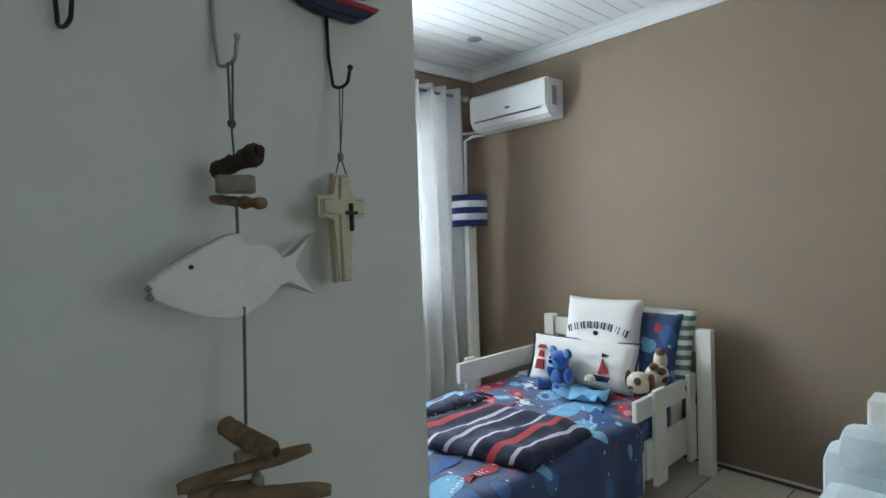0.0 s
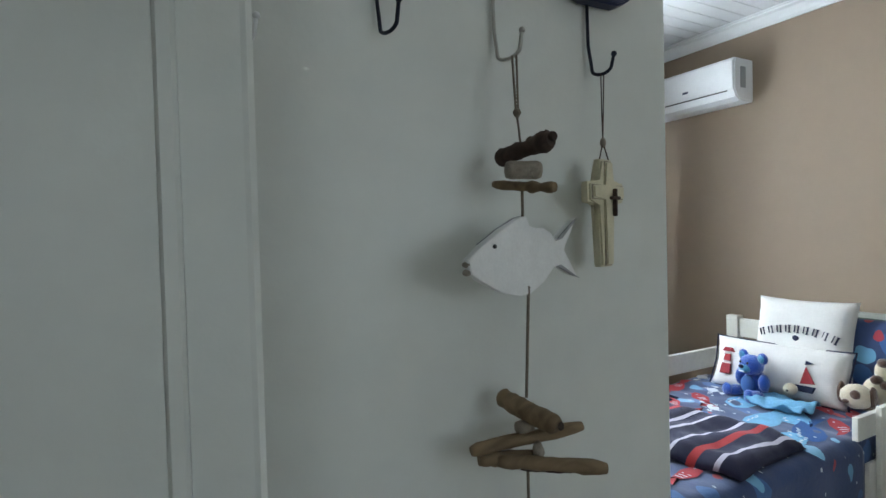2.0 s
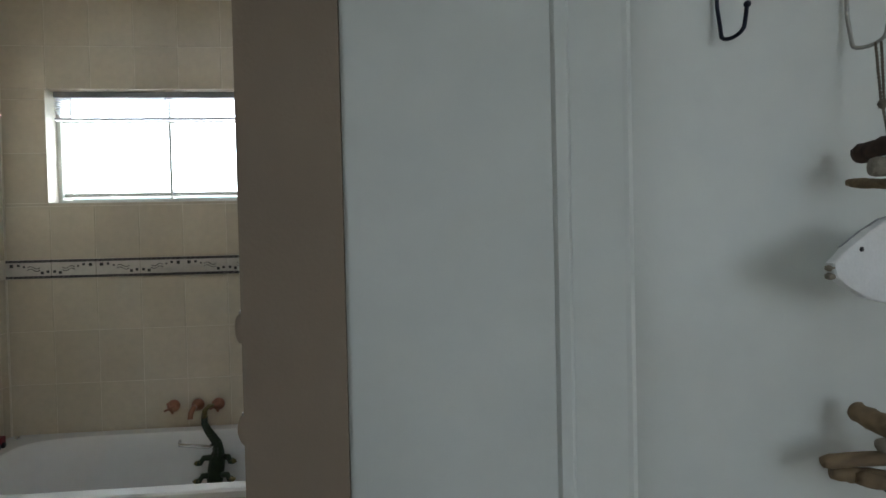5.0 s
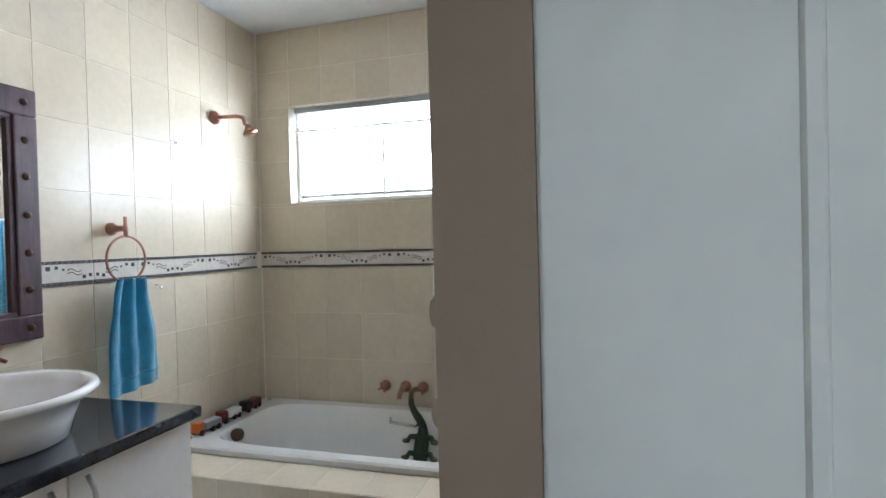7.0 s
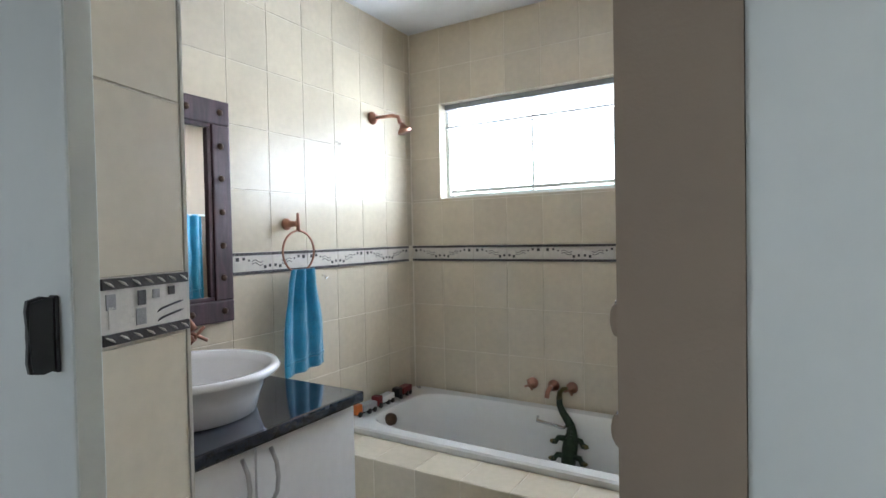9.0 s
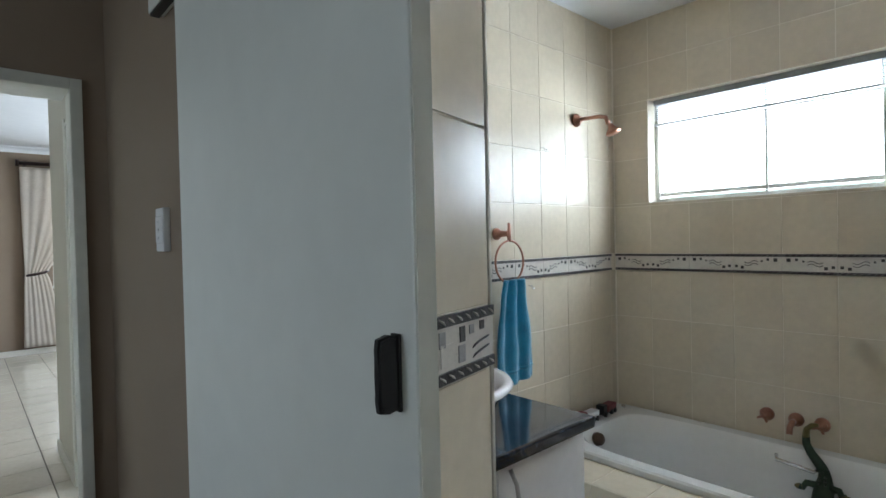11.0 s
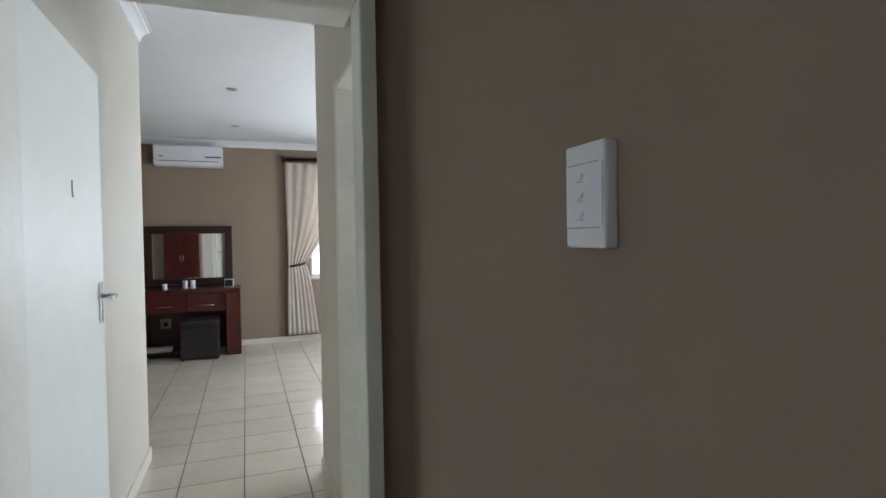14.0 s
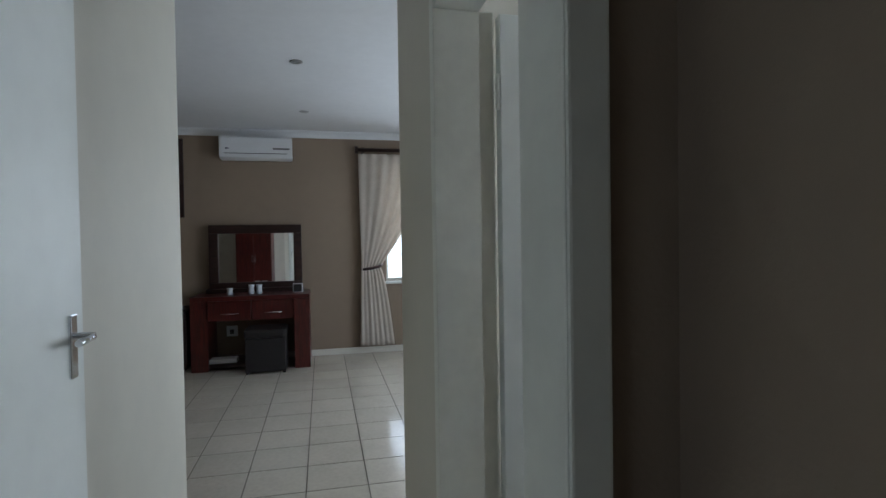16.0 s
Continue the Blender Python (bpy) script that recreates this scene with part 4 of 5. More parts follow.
edge = [m2 @ Vector((0, a * 0.325 * (1 - 0.06 * b * b * 0), 0.135 + b * 0.138)) for a, b in [(-1, -1), (-0.5, -0.93), (0, -0.92), (0.5, -0.93), (1, -1), (0.96, 0), (1, 1), (0.5, 0.93), (0, 0.92), (-0.5, 0.93), (-1, 1), (-0.96, 0), (-1, -1)]]
part("piping", tube(bmesh.new(), edge, 0.005, 6), navy_cotton, p2)


def patch(outline, mat, name, lab):
    bm = bmesh.new()
    vs = [bm.verts.new(m2 @ Vector((-0.072, u, v))) for u, v in outline]
    ws = [bm.verts.new(m2 @ Vector((-0.060, u, v))) for u, v in outline]
    bm.faces.new(vs)
    bm.faces.new(ws[::-1])
    for i in range(len(vs)):
        bm.faces.new((vs[i], vs[i - 1], ws[i - 1], ws[i]))
    part(name, bm, mat, p2, lab)


patch([(-0.115, 0.075), (-0.205, 0.075), (-0.195, 0.045), (-0.13, 0.045)], navy_cotton, "boat_print", "navy boat hull")
patch([(-0.14, 0.082), (-0.20, 0.09), (-0.155, 0.165)], red_cotton, "sail_print", "red sail")
patch([(-0.15, 0.175), (-0.185, 0.185), (-0.152, 0.195)], navy_cotton, "flag_print", "navy pennant")
patch([(0.245, 0.06), (0.19, 0.06), (0.195, 0.115), (0.24, 0.115)], red_cotton, "lighthouse_print", "red lighthouse base")
patch([(0.235, 0.13), (0.20, 0.13), (0.205, 0.165), (0.23, 0.165)], red_cotton, "lighthouse_print", "red lighthouse top")
patch([(0.25, 0.18), (0.185, 0.18), (0.20, 0.2), (0.235, 0.2)], red_cotton, "lighthouse_print", "red lighthouse roof")
pillow("pillow", (2.83, 1.685, 0.43), 0.42, 0.42, 0.12, 16, -6, duvet_mat, "navy cushion printed with red and blue sea creatures")
pillow("pillow", (2.88, 1.66, 0.43), 0.50, 0.44, 0.10, 12, -3, green_stripe, "green and white striped cushion against the headboard")

bear = thing("soft_toy", (2.53, 1.985, 0.42), "royal blue plush bear sitting on the duvet", "soft toy")
BR = Matrix.Translation((2.545, 1.972, 0.425)) @ Matrix.Rotation(radians(-14), 4, "Z") @ Matrix.Diagonal((1.08, 1.08, 1.08, 1))


def plush(name, blobs, mat, parent, m, label=""):
    bm = bmesh.new()
    for x, y, z, a, b, c in blobs:
        ball(bm, S(x, y, z, a, b, c), 16, 11, 0.07)
    bm.transform(m)
    return part(name, bm, mat, parent, label)


plush("body", [(0.01, 0, 0.058, 0.052, 0.058, 0.066)], blue_plush, bear, BR)
plush("head", [(-0.012, 0, 0.150, 0.048, 0.055, 0.048)], blue_plush, bear, BR)
plush("belly", [(-0.032, 0, 0.058, 0.022, 0.040, 0.048)], mid_blue, bear, BR, "darker blue belly")
for q in (-1, 1):
    er = plush("ear", [(-0.004, q * 0.054, 0.188, 0.014, 0.026, 0.026)], blue_plush, bear, BR)
    plush("inner_ear", [(-0.014, q * 0.054, 0.188, 0.008, 0.018, 0.018)], cyan_plush, er, BR)
    plush("leg", [(-0.055, q * 0.058, 0.022, 0.048, 0.028, 0.026), (-0.092, q * 0.064, 0.030, 0.016, 0.026, 0.030)], blue_plush, bear, BR)
    plush("arm", [(-0.010, q * 0.066, 0.082, 0.026, 0.022, 0.040)], blue_plush, bear, BR)
    plush("eye", [(-0.056, q * 0.020, 0.166, 0.005, 0.005, 0.006)], black_plastic, bear, BR)
plush("muzzle", [(-0.052, 0, 0.138, 0.022, 0.030, 0.020)], cyan_plush, bear, BR, "pale blue muzzle")
plush("nose", [(-0.072, 0, 0.150, 0.008, 0.014, 0.009)], navy_cotton, bear, BR)
plush("mouth", [(-0.072, 0, 0.128, 0.004, 0.017, 0.004)], print_white, bear, BR, "white smile")

dog = thing("soft_toy", (2.62, 1.53, 0.43), "cream plush dog with brown ears lying on its side", "soft toy")
DG = Matrix.Translation((0.035, 0.0, 0.035))
plush("head", [(2.56, 1.548, 0.490, 0.060, 0.062, 0.055)], cream_plush, dog, DG)
plush("body", [(2.67, 1.512, 0.508, 0.075, 0.056, 0.062)], cream_plush, dog, DG)
plush("leg", [(2.70, 1.505, 0.585, 0.032, 0.034, 0.052)], cream_plush, dog, DG)
plush("paw", [(2.685, 1.50, 0.628, 0.024, 0.024, 0.020)], brown_plush, dog, DG)
for y in (1.612, 1.492):
    plush("ear", [(2.57, y, 0.495, 0.026, 0.015, 0.048)], brown_plush, dog, DG)
plush("eye_patch", [(2.508, 1.532, 0.510, 0.014, 0.020, 0.020)], brown_plush, dog, DG)
plush("nose", [(2.501, 1.566, 0.476, 0.012, 0.014, 0.010)], brown_plush, dog, DG)
for x, y, z in ((2.63, 1.468, 0.545), (2.62, 1.50, 0.565), (2.66, 1.466, 0.50)):
    plush("spot", [(x, y, z, 0.030, 0.022, 0.020)], brown_plush, dog, DG)

doll = thing("comforter", (2.42, 1.9, 0.42), "pale blue cloth comforter with a teddy head", "soft toy")
part("cloth", sheet(bmesh.new(), lambda u, v: (2.40 + 0.17 * u, 1.68 + 0.25 * v, 0.448 + 0.016 * math.sin(9 * u + 7 * v) + 0.02 * noise.noise(Vector((u * 4, v * 5, 2)))), 24, 30), light_blue, doll, thick=0.008)
part("head", ball(bmesh.new(), S(2.55, 1.80, 0.505, 0.030, 0.03, 0.028), 12, 9), cream_plush, doll)
part("nose", ball(bmesh.new(), S(2.521, 1.80, 0.502, 0.006)), black_plastic, doll)
flag = thing("pennant", (2.9, 1.40, 0.4), "small navy cloth flag hanging from the bed post", "flag")
part("cloth", prism(bmesh.new(), [(0, 0.02), (0.065, -0.09), (-0.03, -0.095)], XZ(2.945, 1.412, 0.47), 0.004), navy_cotton, flag)
part("string", tube(bmesh.new(), [(2.945, 1.41, 0.49), (2.94, 1.412, 0.54)], 0.001, 5), rope, flag)


def split_ac(at, label, dirx, w, h, d, disp):
    """A split air conditioner on an x wall; dirx is the way it faces."""
    x, y, z = at
    a = thing("air_conditioner", at, label, "air conditioner")
    prof = [(0, 0), (d * 0.62, 0), (d * 0.86, h * 0.08), (d, h * 0.26), (d, h * 0.9), (d * 0.92, h), (0, h)]
    m = Matrix(((dirx, 0, 0, x), (0, 0, 1, y - w / 2), (0, 1, 0, z), (0, 0, 0, 1)))
    part("body", prism(bmesh.new(), prof, m, w, bev=0.008), white_plastic, a)
    part("front_panel", B(*sorted((x + dirx * (d + 0.001), x + dirx * (d + 0.006))), y - w * 0.485, y + w * 0.485, z + h * 0.28, z + h * 0.93, bev=0.003), white_plastic, a)
    # Solid black bar in place of an open slot and the shade in it.
    part("louvre_shade", B(*sorted((x + dirx * d * 0.55, x + dirx * (d + 0.0015))), y - w * 0.43, y + w * 0.43, z + h * 0.225, z + h * 0.25), black_plastic, a)
    part("badge", B(*sorted((x + dirx * (d + 0.005), x + dirx * (d + 0.008))), y + disp - 0.02, y + disp + 0.02, z + h * 0.42, z + h * 0.47, bev=0.002), navy_paint, a)
    return a


ac = split_ac((3.13, 2.655, 2.035), "white split air conditioner on the brown wall", -1, 0.69, 0.25, 0.185, -0.02)
part("display", B(3.0, 3.05, 2.3065, 2.3105, 2.11, 2.235, bev=0.002), grey_plastic, ac, "grey control panel on its end")
pipe = thing("pipe_trunking", (3.1, 3.09, 1.2), "white pipe trunking running down the room corner", "pipe")
part("pipe", tube(bmesh.new(), [(3.09, 2.98, 2.03), (3.02, 3.05, 2.02), (2.99, 3.10, 1.99), (2.99, 3.115, 1.3), (2.99, 3.115, 0.02)], 0.012, 10), white_plastic, pipe)
part("pipe", tube(bmesh.new(), [(3.09, 2.97, 2.06), (3.0, 3.08, 2.045), (2.93, 3.12, 2.04)], 0.010, 10), white_plastic, pipe)

fl = thing("floor_lamp", (2.79, 2.88, 0), "floor lamp with a blue and white striped drum shade", "lamp")
part("shade", lathe(bmesh.new(), [(0.121, 1.345), (0.123, 1.345), (0.123, 1.56), (0.121, 1.56), (0.121, 1.346)], Matrix.Translation((2.79, 2.88, 0)), 40), lamp_stripe, fl)
part("post", B(2.75, 2.83, 2.86, 2.90, 0.03, 1.36, bev=0.006), bed_paint, fl)
part("base", B(2.66, 2.92, 2.76, 2.98, 0, 0.03, bev=0.006), bed_paint, fl)
part("knob", ball(bmesh.new(), S(2.79, 2.85, 1.345, 0.012)), navy_paint, fl)


def curtain(name, fn, mat, label, nu=80, nv=30):
    c = thing(name, fn(0.5, 1.0), label, "curtain")
    part("cloth", sheet(bmesh.new(), fn, nu, nv), mat, c, thick=0.004)
    return c


cu = curtain("curtain", lambda u, v: (2.20 + 0.62 * u + 0.03 * v * u, 2.99 + (0.035 + 0.015 * v) * math.sin(u * 31 + 0.6 * math.sin(v * 3)) + 0.01 * math.sin(u * 17 + v * 4), 2.32 - 2.28 * v), white_linen, "white eyelet curtain hanging in soft folds", 120)
for x in (2.25, 2.39, 2.53, 2.67, 2.79):
    part("eyelet", lathe(bmesh.new(), [(0.017, -0.004), (0.026, -0.004), (0.026, 0.004), (0.017, 0.004), (0.017, -0.004)], Matrix.Translation((x, 2.985, 2.27)) @ Matrix.Rotation(radians(80), 4, "Y"), 18), steel, cu)
rod = thing("curtain_rod", (1.8, 2.99, 2.27), "steel curtain rod with a ball end", "curtain rod")
part("rod", tube(bmesh.new(), [(0.7, 2.99, 2.27), (2.88, 2.99, 2.27)], 0.011, 10), steel, rod)
part("finial", ball(bmesh.new(), S(2.90, 2.99, 2.27, 0.024)), steel, rod)
part("bracket", tube(bmesh.new(), [(2.86, 2.99, 2.27), (2.86, 3.14, 2.27)], 0.008, 8), steel, rod)
curtain("curtain", lambda u, v: (0.70 + 0.55 * u, 2.99 + 0.04 * math.sin(u * 40), 2.32 - 2.28 * v), white_linen, "white eyelet curtain hanging in soft folds")

chair = thing("armchair", (2.2, 0.3, 0), "pale blue upholstered armchair with rounded arms", "armchair")
CH = Matrix.Translation((0.04, -0.02, 0)) @ Matrix.Diagonal((1, 1, 0.92, 1))


def seat_part(name, mat, rows, bev, label=""):
    bm = boxes(rows, bev=bev)
    bm.transform(CH)
    part(name, bm, mat, chair, label)


seat_part("seat", chair_fabric, [(1.80, 2.40, 0.14, 0.71, 0.17, 0.51)], 0.05)
seat_part("backrest", chair_fabric, [(1.90, 2.40, -0.03, 0.19, 0.20, 1.00)], 0.07)
seat_part("arm", chair_fabric, [(2.10, 2.28, 0.09, 0.73, 0.17, 0.62)], 0.07)
seat_part("arm_roll", chair_fabric, [(2.09, 2.29, 0.09, 0.69, 0.52, 0.69)], 0.075)
seat_part("arm", chair_fabric, [(1.70, 1.88, 0.09, 0.66, 0.17, 0.585)], 0.075)
seat_part("wing", pillow_white, [(2.27, 2.41, 0.04, 0.63, 0.40, 0.76)], 0.012, "plain white box panel behind the arm")
for x, y in ((1.85, 0.09), (2.35, 0.09), (1.85, 0.64), (2.35, 0.64)):
    seat_part("leg", dark_wood, [(x - 0.02, x + 0.02, y - 0.02, y + 0.02, 0, 0.18)], 0.003)


def downlight(at):
    d = thing("downlight", at, "small round recessed ceiling downlight, unlit", "ceiling light", "recessed downlights")
    part("ring", lathe(bmesh.new(), [(0.028, 0), (0.045, 0), (0.045, -0.006), (0.028, -0.004), (0.028, 0)], Matrix.Translation(at), 24), steel, d)
    part("lens", lathe(bmesh.new(), [(0.0001, -0.002), (0.028, -0.002), (0.028, 0)], Matrix.Translation(at), 20), grey_plastic, d)
    return d


d0 = downlight((2.62, 2.62, 2.53))
for at in ((-6.6, 0.30, 2.62), (-8.1, 0.306, 2.62)):
    copy_thing(d0, pose(*at))

# ---- bathroom ----
tub = thing("bathtub", (-1.24, 2.6, 0), "white built-in acrylic bathtub", "bathtub")


def tub_ring(hx, hy, z, n=40, p=4.0):
    out = []
    for k in range(n):
        a = 2 * math.pi * k / n
        c, s = math.cos(a), math.sin(a)
        out.append((-1.24 + hx * math.copysign(abs(c) ** (2 / p), c), 2.635 + hy * math.copysign(abs(s) ** (2 / p), s), z))
    return out


bm = bmesh.new()
rings = [[bm.verts.new(q) for q in tub_ring(*r)] for r in ((0.865, 0.352, 0.382, 40, 30), (0.868, 0.355, 0.404, 40, 30), (0.860, 0.348, 0.412, 40, 30), (0.748, 0.292, 0.411, 40, 6), (0.736, 0.282, 0.404, 40, 6), (0.70, 0.255, 0.30, 40, 5), (0.66, 0.235, 0.18, 40, 5), (0.60, 0.195, 0.06, 40, 4), (0.4, 0.12, 0.05, 40, 4))]
for n, (s, e) in enumerate(zip(rings, rings[1:])):
    for k in range(40):
        bm.faces.new((s[k], s[(k + 1) % 40], e[(k + 1) % 40], e[k])).smooth = n > 2
bm.faces.new(rings[-1])
part("shell", bm, acrylic, tub)
part("grab_handle", tube(bmesh.new(), [(-1.315, 2.895, 0.375), (-1.305, 2.86, 0.368), (-1.17, 2.855, 0.356), (-1.16, 2.89, 0.36)], 0.008, 8), chrome, tub, "chrome grab handle")
part("overflow_knob", lathe(bmesh.new(), [(0.030, -0.014), (0.031, 0.0), (0.027, 0.018), (0.018, 0.026), (0.0001, 0.027)], Matrix.Translation((-1.950, 2.53, 0.372)) @ Matrix.Rotation(radians(80), 4, "Y"), 20), bronze, tub, "dark bronze overflow knob")
for x, y in ((-2.045, 2.33), (-2.045, 2.93)):
    part("grip_stud", lathe(bmesh.new(), [(0.012, 0.412), (0.010, 0.424), (0.0001, 0.427)], Matrix.Translation((x, y, 0)), 12), chrome, tub)
ap = structure("bath_surround", boxes([(-2.11, -0.37, 2.09, 2.282, 0, 0.380), (-2.11, -0.37, 2.282, 2.99, 0, 0.03)]), grout, "beige tiled bath surround")

van = thing("vanity_cabinet", (-1.8, 1.3, 0), "white bathroom vanity cabinet with two doors", "cabinet")
part("body", boxes([(-2.105, -1.52, 0.90, 1.735, 0.08, 0.745)]), melamine, van)
part("plinth", B(-2.105, -1.56, 0.90, 1.72, 0, 0.08), melamine, van)
for y0, y1, yh in ((0.91, 1.338, 1.297), (1.345, 1.735, 1.39)):
    dd = part("cabinet_door", B(-1.52, -1.502, y0, y1, 0.09, 0.742, bev=0.002), melamine, van)
    part("handle", tube(bmesh.new(), [(-1.50, yh, 0.715), (-1.478, yh, 0.68), (-1.472, yh, 0.64), (-1.478, yh, 0.60), (-1.50, yh, 0.565)], 0.006, 8), steel, dd, "curved steel handle")
ctop = tagged(part("countertop", B(-2.11, -1.465, 0.90, 1.745, 0.746, 0.782, bev=0.008), granite, None), "polished dark blue granite vanity top", "countertop")
bas = thing("basin", (-1.76, 1.33, 0.782), "round white ceramic vessel basin on the granite", "basin")
part("bowl", lathe(bmesh.new(), [(0.0001, 0.0), (0.165, 0.0), (0.18, 0.006), (0.195, 0.06), (0.215, 0.10), (0.242, 0.115), (0.25, 0.127), (0.242, 0.137), (0.222, 0.135), (0.205, 0.115), (0.17, 0.05), (0.1, 0.022), (0.0001, 0.018)], Matrix.Translation((-1.76, 1.33, 0.782)), 48), ceramic, bas)
part("overflow_ring", lathe(bmesh.new(), [(0.009, 0), (0.015, 0), (0.015, 0.004), (0.009, 0.004)], Matrix.Translation((-1.955, 1.35, 0.876)) @ Matrix.Rotation(radians(75), 4, "Y"), 16), chrome, bas)
tap = thing("basin_tap", (-2.06, 1.46, 0.9), "antique copper wall tap over the basin", "tap")
part("spout", tube(bmesh.new(), [(-2.11, 1.44, 0.99), (-2.03, 1.45, 1.02), (-1.98, 1.47, 1.02), (-1.955, 1.48, 0.985)], 0.013, 10), copper, tap)
part("valve", tube(bmesh.new(), [(-2.11, 1.44, 0.90), (-2.02, 1.45, 0.93), (-1.97, 1.49, 0.96)], 0.014, 10), copper, tap)
for a in (0, 90):
    part("cross_handle", tube(bmesh.new(), [Vector((-1.965, 1.495, 0.965)) + Vector((0.012, 0.02, 0.028)) * s if a else Vector((-1.965, 1.495, 0.965)) + Vector((0.012, 0.03, -0.02)) * s for s in (-1, 1)], 0.006, 8), copper, tap)

mir = thing("wall_mirror", (-2.1, 1.42, 0.97), "mirror in a studded purple-brown wooden frame", "mirror")
for r in ((1.105, 1.737, 1.71, 1.80), (1.105, 1.737, 0.974, 1.055), (1.105, 1.205, 1.055, 1.71), (1.660, 1.737, 1.055, 1.71)):
    part("frame_rail", B(-2.112, -2.085, *r, bev=0.006), mirror_wood, mir)
for r in ((1.205, 1.660, 1.695, 1.71), (1.205, 1.660, 1.055, 1.07), (1.205, 1.222, 1.07, 1.695), (1.643, 1.660, 1.07, 1.695)):
    part("bead", B(-2.110, -2.092, *r, bev=0.004), mirror_wood, mir)
part("glass", B(-2.1105, -2.104, 1.222, 1.643, 1.07, 1.695), mirror_glass, mir)
studs = [(1.695, z) for z in (1.015, 1.14, 1.26, 1.385, 1.51, 1.63, 1.755)] + [(1.15, z) for z in (1.015, 1.26, 1.51, 1.755)] + [(y, z) for y in (1.285, 1.42, 1.56) for z in (1.015, 1.755)]
for y, z in studs:
    part("stud", lathe(bmesh.new(), [(0.013, 0), (0.011, 0.006), (0.0001, 0.010)], Matrix.Translation((-2.0855, y, z)) @ Matrix.Rotation(radians(90), 4, "Y"), 12), bronze, mir)

ring = thing("towel_ring", (-2.08, 2.03, 1.23), "antique copper towel ring on the tiled wall", "towel ring")
part("rosette", lathe(bmesh.new(), [(0.026, 0), (0.024, 0.012), (0.014, 0.022), (0.012, 0.06), (0.016, 0.07), (0.0001, 0.075)], Matrix.Translation((-2.112, 2.03, 1.345)) @ Matrix.Rotation(radians(90), 4, "Y"), 18), copper, ring)
part("post", tube(bmesh.new(), [(-2.04, 2.03, 1.39), (-2.04, 2.03, 1.312)], [0.006, 0.009], 10), copper, ring)
part("ring", tube(bmesh.new(), [(-2.04, 2.03 + 0.088 * math.sin(2 * math.pi * k / 36), 1.227 + 0.088 * math.cos(2 * math.pi * k / 36)) for k in range(37)], 0.0045, 8), copper, ring)


def towel(x, y0, y1, z0, z1, label, gather=0.35, sx=1):
    t = thing("towel", (x, (y0 + y1) / 2, z0), label, "towel")
    def fn(u, v):
        g = 1 - gather * max(0, 1 - v * 1.6) ** 1.5
        y = (y0 + y1) / 2 + (u - 0.5) * (y1 - y0) * g
        return (x + sx * ((0.016 if sx > 0 else 0.010) * math.sin(u * (17 if sx > 0 else 12) + 0.5) * (1 - 0.45 * v) + 0.006 * noise.noise(Vector((u * 4, v * 5, y0)))), y, z1 - (z1 - z0) * v + 0.02 * (u - 0.5) * v)
    part("cloth", sheet(bmesh.new(), fn, 40, 40), turquoise, t, thick=0.014)
    bm = bmesh.new()
    sheet(bm, lambda u, v: Vector(fn(u, 0.86 + 0.03 * v)) + Vector((sx * 0.008, 0, 0)), 40, 2)
    part("woven_band", bm, turquoise, t, thick=0.004)
    return t


towel(-2.03, 1.925, 2.155, 0.72, 1.152, "turquoise hand towel hanging through the ring", 0.4)
for a, b in ((2.50, 2.635), (2.645, 2.78)):
    towel(-0.43, a, b, 0.86, 1.47, "turquoise towel folded over the towel rail", 0.0, -1)
tb = thing("towel_rail", (-0.41, 2.64, 1.47), "steel towel rail on the bathroom wall", "towel rail")
part("bar", tube(bmesh.new(), [(-0.366, 2.40, 1.465), (-0.43, 2.40, 1.465), (-0.43, 2.88, 1.465), (-0.366, 2.88, 1.465)], 0.007, 8), steel, tb)

shw = thing("shower_head", (-2.1, 2.64, 1.91), "antique copper shower head on a short arm", "shower")
part("rosette", lathe(bmesh.new(), [(0.034, 0), (0.032, 0.012), (0.02, 0.018), (0.016, 0.03)], Matrix.Translation((-2.112, 2.64, 1.91)) @ Matrix.Rotation(radians(90), 4, "Y"), 20), copper, shw)
part("arm", tube(bmesh.new(), [(-2.10, 2.64, 1.91), (-1.98, 2.64, 1.905), (-1.945, 2.64, 1.895), (-1.932, 2.64, 1.86)], 0.010, 10), copper, shw)
part("rose", lathe(bmesh.new(), [(0.012, 0.045), (0.016, 0.03), (0.036, 0.004), (0.036, 0.0), (0.0001, -0.002)], Matrix.Translation((-1.905, 2.64, 1.815)) @ Matrix.Rotation(radians(-22), 4, "Y"), 20), copper, shw)

bt = thing("bath_mixer", (-1.27, 2.98, 0.51), "antique copper wall mixer with two cross handles", "tap")
for x in (-1.378, -1.265, -1.17):
    mid = x == -1.265
    part("rosette", lathe(bmesh.new(), [(0.03, 0), (0.028, 0.012), (0.015, 0.02), (0.013, 0.045), (0.0001, 0.048)], Matrix.Translation((x, 2.996, 0.513)) @ Matrix.Rotation(radians(90), 4, "X"), 18), copper, bt)
    if mid:
        part("spout", tube(bmesh.new(), [(x, 2.97, 0.513), (x, 2.93, 0.515), (x, 2.90, 0.50), (x, 2.89, 0.475)], 0.012, 10), copper, bt)
    else:
        for v in ((0.026, 0.012), (-0.012, 0.026)):
            part("cross_handle", tube(bmesh.new(), [(x - v[0], 2.95, 0.513 - v[1]), (x + v[0], 2.95, 0.513 + v[1])], 0.0055, 8), copper, bt)
